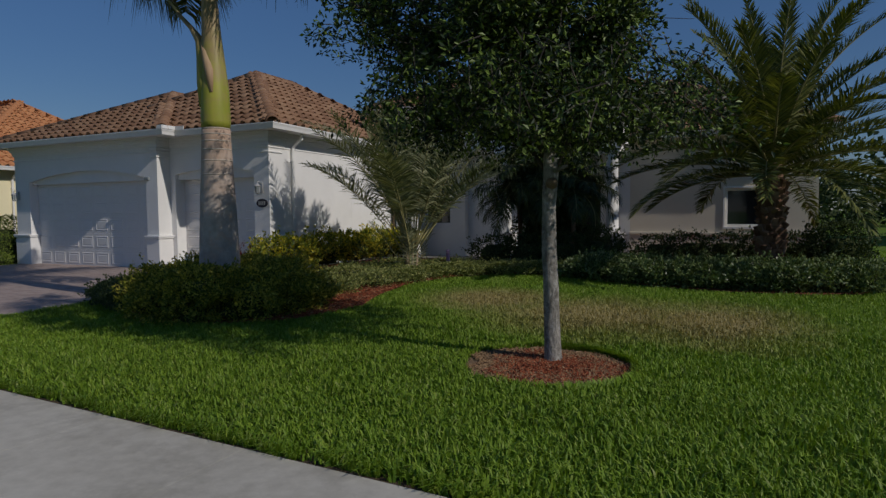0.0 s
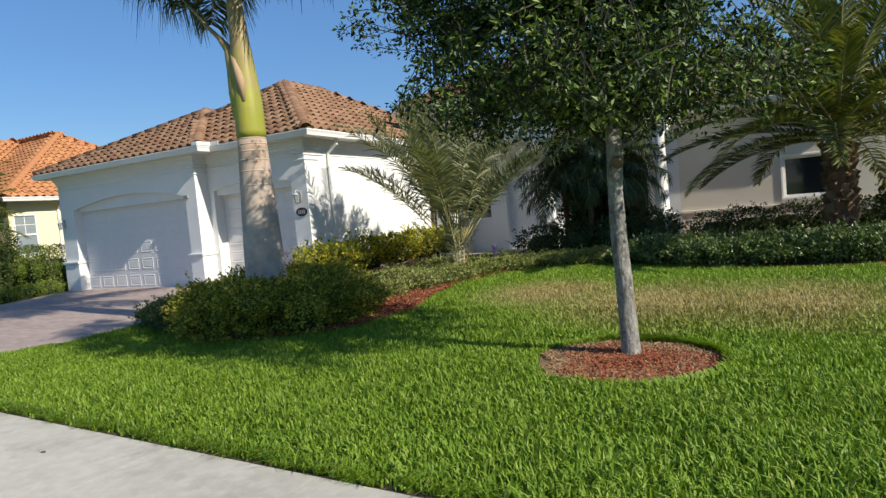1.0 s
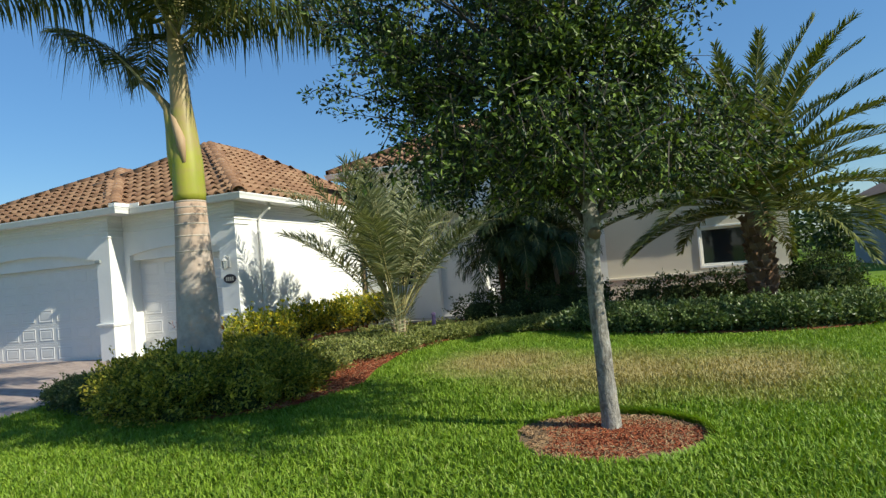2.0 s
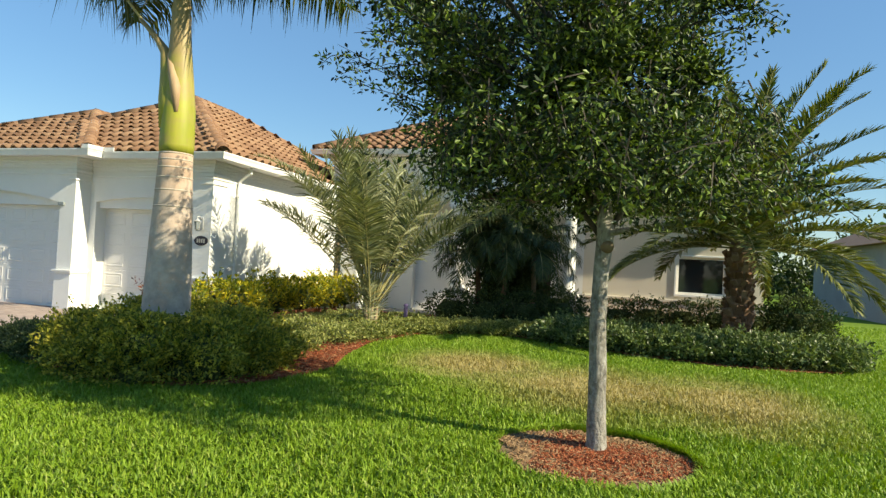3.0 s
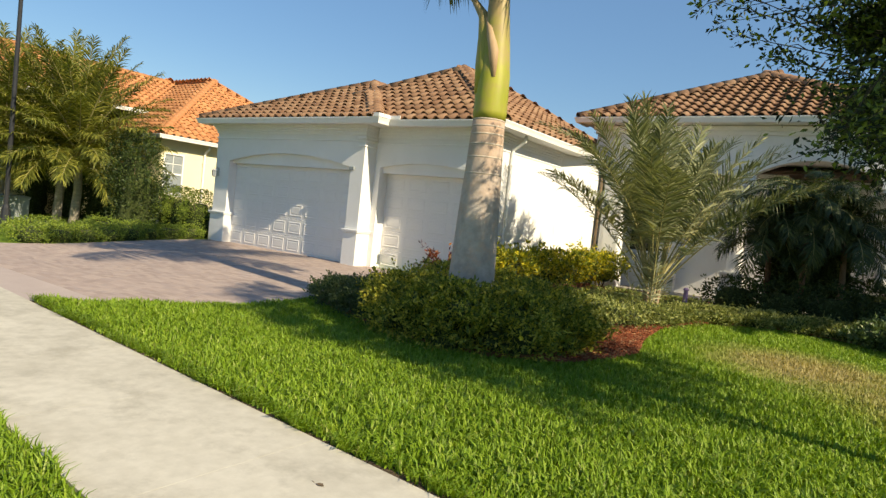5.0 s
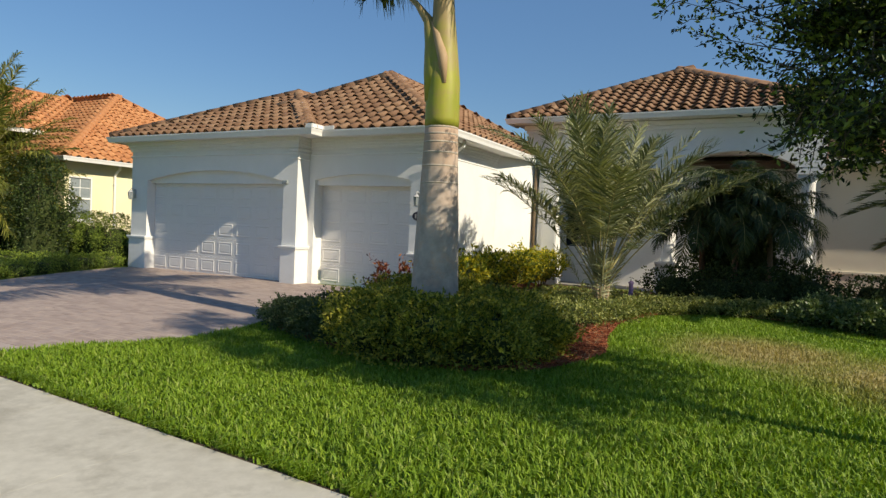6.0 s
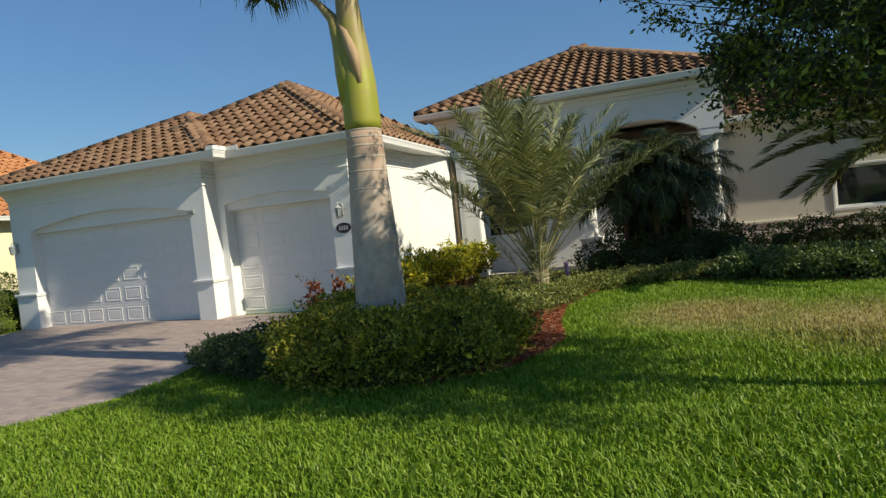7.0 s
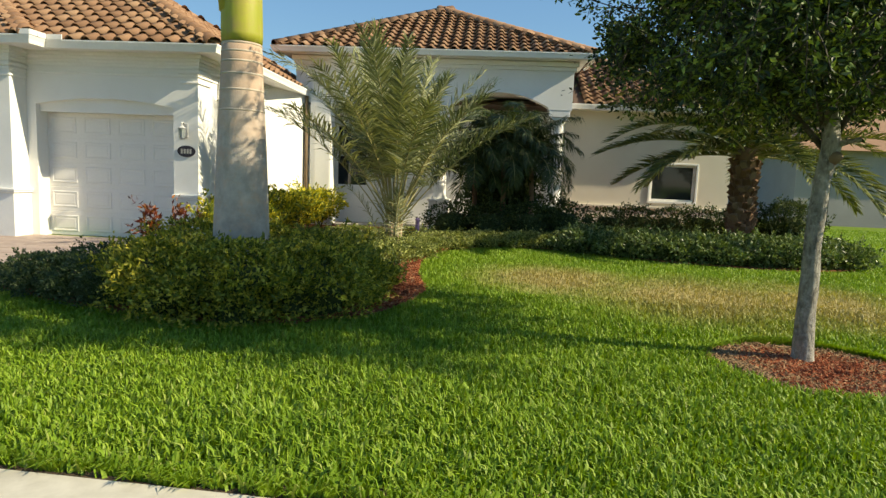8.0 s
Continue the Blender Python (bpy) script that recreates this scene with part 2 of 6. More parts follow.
BLACK_METAL = surface("black_metal", (0.015, 0.016, 0.02), (0.03, 0.032, 0.038), 20, 3, 0.45, 0.05)
BRONZE = surface("aged_lantern_metal", (0.42, 0.42, 0.42), (0.60, 0.60, 0.60), 30, 4, 0.45, 0.1, metal=0.3)
PLAQUE = surface("dark_plaque", (0.02, 0.018, 0.03), (0.035, 0.03, 0.045), 30, 4, 0.4, 0.05)
WHITE_BAR = surface("plaque_figures", (0.30, 0.29, 0.28), (0.38, 0.37, 0.35), 30, 4, 0.6, 0)
PALE_TRUNK = surface("pale_palm_trunk", (0.22, 0.19, 0.15), (0.42, 0.37, 0.31), 22, 4, 0.95, 0.8, 40, stretch=(1, 1, 3), bump_depth=0.02)
BOX_GREY = surface("utility_grey", (0.22, 0.25, 0.25), (0.30, 0.33, 0.33), 20, 2, 0.6, 0.05)
PURPLE = surface("faded_purple_paint", (0.20, 0.13, 0.26), (0.30, 0.21, 0.37), 20, 3, 0.6, 0.1)
DARK_WOOD = surface("dark_door", (0.035, 0.022, 0.016), (0.07, 0.045, 0.03), 14, 2, 0.5, 0.2, stretch=(1, 1, 0.1))
FLOOR_SLAB = surface("porch_slab", (0.35, 0.31, 0.27), (0.45, 0.41, 0.36), 20, 1, 0.85, 0.2)


def glass_pane():
    m = bpy.data.materials.new("window_glass")
    m.use_nodes = True
    b = m.node_tree.nodes["Principled BSDF"]
    b.inputs["Base Color"].default_value = (0.02, 0.025, 0.028, 1)
    b.inputs["Roughness"].default_value = 0.04
    b.inputs["Specular IOR Level"].default_value = 0.6
    return m


GLASS = glass_pane()
BLIND_GLASS = surface("glass_before_blinds", (0.20, 0.235, 0.25), (0.29, 0.325, 0.34), 8, 1.5, 0.12, 0, stretch=(1, 1, 6), spec=0.6)


def lawn_material(name, blades):
    """Green grass with a dry, straw-coloured patch in the middle of the lawn."""
    m = bpy.data.materials.new(name)
    m.use_nodes = True
    nt = m.node_tree
    bs = nt.nodes["Principled BSDF"]
    n1, n2 = noise_node(nt, 0.7, 4.0), noise_node(nt, 6.0, 4.0)
    r1 = ramp_node(nt, [(0.3, (0.135, 0.235, 0.016)), (0.7, (0.225, 0.345, 0.03))])
    nt.links.new(n1.outputs[0], r1.inputs[0])
    col = r1.outputs[0]
    if blades:
        g = nt.nodes.new("ShaderNodeNewGeometry")
        r2 = ramp_node(nt, [(0.0, (0.115, 0.22, 0.016)), (0.55, (0.225, 0.36, 0.026)), (0.93, (0.38, 0.49, 0.065)), (1.0, (0.43, 0.44, 0.16))])
        nt.links.new(g.outputs["Random Per Island"], r2.inputs[0])
        col = mix_node(nt, col, r2.outputs[0], 0.6)
    else:
        r2 = ramp_node(nt, [(0.35, (0.05, 0.08, 0.014)), (0.65, (0.12, 0.18, 0.03))])
        nt.links.new(n2.outputs[0], r2.inputs[0])
        col = mix_node(nt, col, r2.outputs[0], 0.6)
    tc = nt.nodes.new("ShaderNodeTexCoord")
    patch = None
    for cx, cy, rx, ry in ((6.5, -2.0, 1.5, 1.2), (8.4, -2.9, 2.1, 1.7), (10.0, -2.9, 1.5, 1.7)):
        mp = nt.nodes.new("ShaderNodeMapping")
        mp.inputs["Location"].default_value = (-cx / rx, -cy / ry, 0)
        mp.inputs["Scale"].default_value = (1 / rx, 1 / ry, 0)
        nt.links.new(tc.outputs["Object"], mp.inputs[0])
        ln = nt.nodes.new("ShaderNodeVectorMath")
        ln.operation = 'LENGTH'
        nt.links.new(mp.outputs[0], ln.inputs[0])
        if patch is None:
            patch = ln.outputs["Value"]
        else:
            mn = nt.nodes.new("ShaderNodeMath")
            mn.operation = 'MINIMUM'
            nt.links.new(patch, mn.inputs[0])
            nt.links.new(ln.outputs["Value"], mn.inputs[1])
            patch = mn.outputs[0]
    n3 = noise_node(nt, 2.2, 6.0, 0.7)
    ad = nt.nodes.new("ShaderNodeMath")
    ad.operation = 'MULTIPLY_ADD'
    ad.inputs[1].default_value = 0.9
    nt.links.new(n3.outputs[0], ad.inputs[0])
    nt.links.new(patch, ad.inputs[2])
    pr = ramp_node(nt, [(0.0, (0.88,) * 3), (0.45, (0.76,) * 3), (0.85, (0, 0, 0))])
    sc = nt.nodes.new("ShaderNodeMath")
    sc.operation = 'MULTIPLY'
    sc.inputs[1].default_value = 0.55
    nt.links.new(ad.outputs[0], sc.inputs[0])
    nt.links.new(sc.outputs[0], pr.inputs[0])
    col = mix_node(nt, col, (0.45, 0.34, 0.165), pr.outputs[0])
    nt.links.new(col, bs.inputs["Base Color"])
    bs.inputs["Roughness"].default_value = 0.55 if blades else 0.95
    bs.inputs["Specular IOR Level"].default_value = 0.35 if blades else 0.1
    if blades:
        tr = nt.nodes.new("ShaderNodeBsdfTranslucent")
        nt.links.new(mix_node(nt, col, (1, 1, 0.4), 1.0, 'MULTIPLY'), tr.inputs[0])
        ms = nt.nodes.new("ShaderNodeMixShader")
        ms.inputs[0].default_value = 0.3
        nt.links.new(bs.outputs[0], ms.inputs[1])
        nt.links.new(tr.outputs[0], ms.inputs[2])
        nt.links.new(ms.outputs[0], nt.nodes["Material Output"].inputs["Surface"])
    return m


SOIL = lawn_material("lawn_soil", False)
GRASS = lawn_material("lawn_blades", True)


# ---- building blocks ----
class Form:
    """Vertices and faces of one mesh."""

    def __init__(self):
        self.v, self.f = [], []

    def add(self, verts, faces):
        n = len(self.v)
        self.v += [tuple(p) for p in verts]
        self.f += [tuple(i + n for i in q) for q in faces]
        return self

    def box(self, x0, y0, z0, x1, y1, z1):
        p = [(x, y, z) for z in (z0, z1) for y in (y0, y1) for x in (x0, x1)]
        return self.add(p, [(0, 2, 3, 1), (4, 5, 7, 6), (0, 1, 5, 4), (2, 6, 7, 3), (0, 4, 6, 2), (1, 3, 7, 5)])

    def prism(self, outline, y0, y1):
        """An outline in x and z (counter-clockwise seen from -y), drawn out along y."""
        n = len(outline)
        p = [(x, y0, z) for x, z in outline] + [(x, y1, z) for x, z in outline]
        q = [tuple(range(n)), tuple(range(2 * n - 1, n - 1, -1))]
        q += [(i, i + n, (i + 1) % n + n, (i + 1) % n) for i in range(n)]
        return self.add(p, q)

    def tube(self, pts, radii, n=8, cap=True):
        pts = [Vector(p) for p in pts]
        rings = []
        side = None
        for i, p in enumerate(pts):
            d = (pts[min(i + 1, len(pts) - 1)] - pts[max(i - 1, 0)]).normalized()
            if side is None:
                side = d.orthogonal().normalized()
            side = (side - d * side.dot(d)).normalized()
            up = d.cross(side)
            r = radii[i] if isinstance(radii, (list, tuple)) else radii
            rings.append([p + (side * math.cos(a) + up * math.sin(a)) * r for a in [2 * math.pi * k / n for k in range(n)]])
        faces = [(i * n + k, i * n + (k + 1) % n, (i + 1) * n + (k + 1) % n, (i + 1) * n + k) for i in range(len(pts) - 1) for k in range(n)]
        if cap:
            faces += [tuple(range(n - 1, -1, -1)), tuple(range((len(pts) - 1) * n, len(pts) * n))]
        return self.add([q for ring in rings for q in ring], faces)


def mesh_of(name, form, material, smooth=False, bevel=0.0):
    me = bpy.data.meshes.new(name)
    if isinstance(form, tuple):
        form_v, form_f = form
        big_mesh(me, form_v, form_f)
        if not smooth:
            me.shade_flat()
    else:
        me.from_pydata(form.v, [], form.f)
    if bevel:
        bm = bmesh.new()
        bm.from_mesh(me)
        sharp = [e for e in bm.edges if len(e.link_faces) == 2 and e.calc_face_angle(0) > 0.5]
        bmesh.ops.bevel(bm, geom=sharp, offset=bevel, segments=1, affect='EDGES', clamp_overlap=True)
        bm.to_mesh(me)
        bm.free()
    me.materials.append(material)
    if smooth:
        me.shade_smooth()
    return me


def big_mesh(me, verts, faces):
    """Fills a mesh from numpy arrays; all faces have as many corners."""
    count, corners = faces.shape
    me.vertices.add(len(verts))
    me.vertices.foreach_set("co", np.ascontiguousarray(verts, dtype=np.float32).ravel())
    me.loops.add(count * corners)
    me.loops.foreach_set("vertex_index", np.ascontiguousarray(faces, dtype=np.int32).ravel())
    me.polygons.add(count)
    me.polygons.foreach_set("loop_start", np.arange(0, count * corners, corners, dtype=np.int32))
    me.polygons.foreach_set("loop_total", np.full(count, corners, dtype=np.int32))
    me.update(calc_edges=True)


def part(name, form, material, parent=None, label="", smooth=False, bevel=0.0):
    ob = new(name, form if isinstance(form, bpy.types.Mesh) else mesh_of(name, form, material, smooth, bevel))
    ob.parent = parent
    if label:
        tagged(ob, label)
    return ob


def thing(name, label, category, group="", kind="", at=(0, 0, 0)):
    ob = new(name)
    ob.location = at
    return tagged(ob, label, category, group, kind)


FALL_Y, FALL_Z = (-8.0, -5.0, -1.0), (-0.22, -0.195, 0.0)


def ground_z(x, y):
    """The lot falls gently from the house to the pavement."""
    return float(np.interp(y, FALL_Y, FALL_Z))


def ground_z_np(y):
    return np.interp(y, FALL_Y, FALL_Z)


rng = np.random.default_rng(7)


def unit(a):
    return a / np.maximum(np.linalg.norm(a, axis=-1, keepdims=True), 1e-9)


def leaves(points, aims, length, width, fold=0.25, spread=0.35):
    """Small folded leaves (two triangles) at points, each along its aim."""
    n = len(points)
    d = unit(aims + rng.normal(0, spread, (n, 3)))
    side = unit(np.cross(d, rng.normal(0, 1, (n, 3))))
    up = np.cross(side, d)
    size = rng.uniform(0.65, 1.25, (n, 1))
    L, W = length * size, width * size
    mid = points + d * L * 0.5
    v = np.stack([points, mid + side * W * 0.5 + up * W * fold, points + d * L, mid - side * W * 0.5 + up * W * fold], 1).reshape(-1, 3)
    base = np.arange(n)[:, None] * 4
    f = np.concatenate([base + [0, 1, 2], base + [0, 2, 3]], 0)
    return v, f


def frond(length, rise, droop, leaflet, pairs, hang=0.2, lift=0.35, sweep=0.9, width=0.022, stalk=0.14, bend=0.0, seed=0, thick=0.026, curve=1.4, mess=0.12):
    """A feather frond that starts at the origin along +x: (stalk form, leaflet arrays)."""
    r = np.random.default_rng(seed)
    k = 14
    s = np.linspace(0, 1, k)
    ang = rise - droop * s ** curve
    step = length / (k - 1)
    x = np.concatenate([[0], np.cumsum(np.cos(ang[:-1]) * step)])
    z = np.concatenate([[0], np.cumsum(np.sin(ang[:-1]) * step)])
    y = bend * s ** 2 * length
    stalk_form = Form().tube(list(zip(x, y, z)), [thick * (1 - 0.85 * t) * max(0.6, length / 3) for t in s], 5)
    t = np.linspace(stalk, 0.995, pairs) + r.uniform(-0.004, 0.004, pairs)
    t = np.clip(np.repeat(t, 2), 0, 1)
    sign = np.tile([1.0, -1.0], pairs)
    p = np.stack([np.interp(t, s, x), np.interp(t, s, y), np.interp(t, s, z)], 1)
    a = np.interp(t, s, ang)
    tan = np.stack([np.cos(a), np.zeros_like(a), np.sin(a)], 1)
    nor = np.stack([-np.sin(a), np.zeros_like(a), np.cos(a)], 1)
    lat = np.stack([np.zeros_like(a), sign, np.zeros_like(a)], 1)
    u = (t - stalk) / (1 - stalk)
    L = leaflet * (0.45 + 0.75 * np.sin(np.pi * np.clip(u * 0.85 + 0.12, 0, 1))) * r.uniform(0.85, 1.12, len(t))
    sw = sweep * (0.35 + 0.9 * u) + r.normal(0, mess, len(t))
    d = unit(lat * np.cos(sw)[:, None] + tan * np.sin(sw)[:, None] + nor * (lift + r.normal(0, mess, len(t)))[:, None])
    w = unit(np.cross(d, nor + r.normal(0, 0.3, (len(t), 3)))) * width
    down = np.array([0, 0, -1.0])
    h = hang * r.uniform(0.6, 1.4, len(t))[:, None]
    m1 = p + d * (L * 0.5)[:, None] + down * h * (L * 0.22)[:, None]
    tip = p + d * L[:, None] * (1 - 0.35 * np.clip(h, 0, 1)) + down * h * L[:, None]
    v = np.stack([p - w * 0.3, p + w * 0.3, m1 + w * 0.5, m1 - w * 0.5, tip], 1).reshape(-1, 3)
    b = np.arange(len(t))[:, None] * 5
    f = np.concatenate([b + [0, 1, 2], b + [0, 2, 3], b + [3, 2, 4]], 0)
    return stalk_form, (v, f)


def add_frond(palm, at, azimuth, leaf_material, **shape):
    stalk_form, arrays = frond(**shape)
    ob = part("frond", arrays, leaf_material, palm)
    ob.matrix_local = pose(*at, 0, 0, azimuth)
    part("stalk", stalk_form, RACHIS, ob, smooth=True)
    return ob


def shrub(name, label, x, y, rx, ry, h, leaf_material, count, length, group, z=None, category="shrub", bottom=0.02, lumps=0.22, width=None, stems=5, seed=0, sprigs=22):
    """A shrub: stems, a dark core for the shaded inside, a ragged skin of separate leaves down to the ground, and
    sprigs that stick out.
    """
    r = np.random.default_rng(seed + int(x * 37 + y * 91) % 1000)
    g = ground_z(x, y) if z is None else z
    ob = thing(name, label, category, group, at=(x, y, g))
    for k in range(stems):
        a = k * 2.4 + r.uniform(0, 1)
        e = r.uniform(0.4, 0.7)
        pts = [(0.05 * math.cos(a), 0.05 * math.sin(a), -0.05), (rx * e * 0.5 * math.cos(a), ry * e * 0.5 * math.sin(a), h * 0.4), (rx * e * math.cos(a), ry * e * math.sin(a), h * 0.72)]
        part("stem", Form().tube(pts, [0.016, 0.011, 0.005], 5), STEM, ob, smooth=True)
    off = r.uniform(0, 50, 3)

    def lump(d):
        return np.array([1 + lumps * (1.7 * noise.noise(Vector(q * 2.3 + off)) + 0.9 * noise.noise(Vector(q * 6.5 + off))) for q in d])

    def body(u, a, s):
        """Height share, bearing and scale to a place on the skin."""
        low = bottom / h
        prof = np.where(u > 0.4, np.sqrt(np.clip(1 - ((u - 0.4) / 0.6) ** 2, 0, 1)), 0.84 + 0.16 * (u / 0.4) if low < 0.2 else 0.7 + 0.3 * (u / 0.4))
        q = low + (1 - low) * u
        return np.stack([np.cos(a) * rx * prof * s, np.sin(a) * ry * prof * s, q * h * (0.82 + 0.18 * s)], 1)

    nrm = unit(r.normal(0, 1, (count, 3)))
    cap = r.random(count) < 0.55
    u = np.where(cap, 0.4 + 0.6 * np.abs(nrm[:, 2]), r.uniform(0, 0.62, count))
    a = np.arctan2(nrm[:, 1], nrm[:, 0])
    d = np.stack([np.cos(a), np.sin(a), (u - 0.3) * 1.4], 1)
    d = unit(d)
    s = lump(d) * (1 - np.abs(r.normal(0, 0.16, count)))
    p = body(u, a, s)
    aim = d * 0.7 + np.array([0, 0, 0.35])
    sp, sa = [], []
    for k in range(sprigs):
        uu, aa = np.array([r.uniform(0.3, 0.97)]), np.array([r.uniform(0, 2 * np.pi)])
        dd = unit(np.array([math.cos(aa[0]), math.sin(aa[0]), 1.5 * (uu[0] - 0.25)])[None])[0]
        base = body(uu, aa, lump(dd[None]))[0]
        way = unit((dd + r.normal(0, 0.35, 3) + [0, 0, 0.4])[None])[0]
        t = r.uniform(-0.4, 1.0, (14, 1))
        q = base + way * t * length * 2.6 + r.normal(0, length * 0.22, (14, 3))
        q[:, 2] = np.maximum(q[:, 2], 0.02)
        sp.append(q)
        sa.append(np.repeat(way[None], 14, 0) + r.normal(0, 0.5, (14, 3)))
    if sprigs:
        p, aim = np.concatenate([p] + sp), np.concatenate([aim] + sa)
    part("foliage", leaves(p, aim, length, width or length * 0.5, spread=0.75), leaf_material, ob)
    # closed dark hull, an added filler for the shaded depth behind the leaves
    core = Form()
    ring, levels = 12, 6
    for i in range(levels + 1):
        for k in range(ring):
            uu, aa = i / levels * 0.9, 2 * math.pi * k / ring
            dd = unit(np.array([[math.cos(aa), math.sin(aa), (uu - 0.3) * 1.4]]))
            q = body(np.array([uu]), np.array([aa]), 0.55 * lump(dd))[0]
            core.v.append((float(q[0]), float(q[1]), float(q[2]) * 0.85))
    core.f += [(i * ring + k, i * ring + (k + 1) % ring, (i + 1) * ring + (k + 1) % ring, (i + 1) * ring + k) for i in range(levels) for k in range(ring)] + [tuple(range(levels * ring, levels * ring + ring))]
    part("dark_core", core, CORE, ob, smooth=True)
    return ob


# ---- ground ----
def walk_edge(x):
    """The house side of the pavement, which bends slightly away."""
    return -8.27 - 0.06 * x


gx = sorted(set([-2500, -800, -300, -120, -60, -40] + [i * 1.0 for i in range(-30, 36)] + [45, 60, 90, 150, 300, 800, 2500]))
gy = sorted(set([-2500, -800, -300, -120, -60, -40, -30, -20] + [i * 0.5 for i in range(-32, 44)] + [26, 30, 40, 60, 90, 150, 300, 800, 2500]))
sheet = Form()
sheet.v = [(x, y, ground_z(x, y)) for y in gy for x in gx]
nx = len(gx)
sheet.f = [(j * nx + i, j * nx + i + 1, (j + 1) * nx + i + 1, (j + 1) * nx + i) for j in range(len(gy) - 1) for i in range(nx - 1)]
tagged(part("ground", sheet, SOIL, smooth=True), "gently sloping lawn soil under thick green grass", "ground", kind="structure")

DRIVE_RIGHT = [(-1.75, -7.98), (-1.25, -7.3), (-0.85, -6.5), (-0.62, -5.6), (-0.6, -4.7), (-0.75, -4.0), (-0.55, -3.2), (-0.3, -2.2), (-0.15, -1.2), (-0.1, -0.02)]
DRIVE_LEFT = [(-9.4, -0.4), (-9.3, -2.4), (-8.9, -4.4), (-8.8, -6.0), (-9.2, -7.2), (-9.9, -7.6)]


def drive_x(y, edge):
    e = sorted(edge, key=lambda q: q[1])
    return float(np.interp(y, [q[1] for q in e], [q[0] for q in e]))


BED = [(-0.6, -4.3), (0.2, -4.65), (1.2, -5.0), (2.4, -5.25), (3.4, -5.15), (4.1, -4.6), (4.5, -3.8), (4.6, -3.2), (4.38, -2.2), (4.32, -1.2), (4.42, -0.2), (4.7, 0.7), (5.3, 1.45), (6.0, 1.75),
       (7.0, 1.5), (8.0, 0.75), (9.0, 0.2), (10.2, -0.1), (11.4, -0.05), (12.2, 0.3), (12.7, 1.2), (12.9, 2.6), (12.6, 4.2), (12.3, 6.5), (0.0, 6.5), (0.0, -0.05), (-0.1, -1.2), (-0.25, -2.2), (-0.5, -3.2)]
RING_C, RING_R = (8.44, -5.64), 0.92


def inside(px, py, poly):
    """Which of the points lie inside the outline."""
    ok = np.zeros(len(px), dtype=bool)
    j = len(poly) - 1
    for i in range(len(poly)):
        (xi, yi), (xj, yj) = poly[i], poly[j]
        hit = ((yi > py) != (yj > py)) & (px < (xj - xi) * (py - yi) / (yj - yi + 1e-12) + xi)
        ok ^= hit
        j = i
    return ok


# mulch bed along the house, a thin sheet over the soil
bedm = bmesh.new()
bedm.faces.new([bedm.verts.new((x, y, 0)) for x, y in BED])
bedm.normal_update()
bmesh.ops.triangulate(bedm, faces=bedm.faces[:])
bmesh.ops.subdivide_edges(bedm, edges=bedm.edges[:], cuts=5, use_grid_fill=True)
for v in bedm.verts:
    v.co.z = ground_z(v.co.x, v.co.y) + 0.03 + 0.02 * noise.noise(v.co * 1.7)
bed_mesh = bpy.data.meshes.new("mulch_bed")
bedm.to_mesh(bed_mesh)
bedm.free()
bed_mesh.materials.append(MULCH)
tagged(new("mulch_bed", bed_mesh), "planting bed of red wood mulch along the house", "bed", kind="structure")


def chips(points, lift):
    """Shredded bark: thin slivers lying every way."""
    n = len(points)
    d = rng.normal(0, 1, (n, 3)) * [1, 1, 0.25]
    d = unit(d)
    s = unit(np.cross(d, np.array([0, 0, 1.0]) + rng.normal(0, 0.4, (n, 3))))
    u = np.cross(s, d)
    L, W, H = rng.uniform(0.012, 0.05, (n, 1)), rng.uniform(0.002, 0.0065, (n, 1)), rng.uniform(0.0015, 0.004, (n, 1))
    c = points + np.array([0, 0, 1.0]) * rng.uniform(0, lift, (n, 1))
    v = np.stack([c + d * L * i + s * W * j + u * H * k for k in (-1, 1) for j in (-1, 1) for i in (-1, 1)], 1).reshape(-1, 3)
    b = np.arange(n)[:, None] * 8
    f = np.concatenate([b + q for q in ([0, 2, 3, 1], [4, 5, 7, 6], [0, 1, 5, 4], [2, 6, 7, 3], [0, 4, 6, 2], [1, 3, 7, 5])], 0)
    return v, f


# mulch ring round the oak
ringm = Form()
for i in range(6):
    rr = RING_R * (1.0 - i / 5.5)
    for k in range(36):
        a = 2 * math.pi * k / 36
        w = rr * (1 + 0.06 * noise.noise(Vector((math.cos(a) * 1.5, math.sin(a) * 1.5, 3))))
        x, y = RING_C[0] + w * math.cos(a), RING_C[1] + w * math.sin(a) * 0.9
        ringm.v.append((x, y, ground_z(x, y) + 0.008 + 0.016 * (i / 5) ** 0.7 + 0.008 * noise.noise(Vector((x * 5, y * 5, 0)))))
ringm.f = [(i * 36 + k, i * 36 + (k + 1) % 36, (i + 1) * 36 + (k + 1) % 36, (i + 1) * 36 + k) for i in range(5) for k in range(36)] + [tuple(range(180, 216))]
tagged(part("mulch_ring", ringm, DRY_MULCH, smooth=True), "round patch of red wood mulch at the foot of the oak", "mulch", kind="structure")
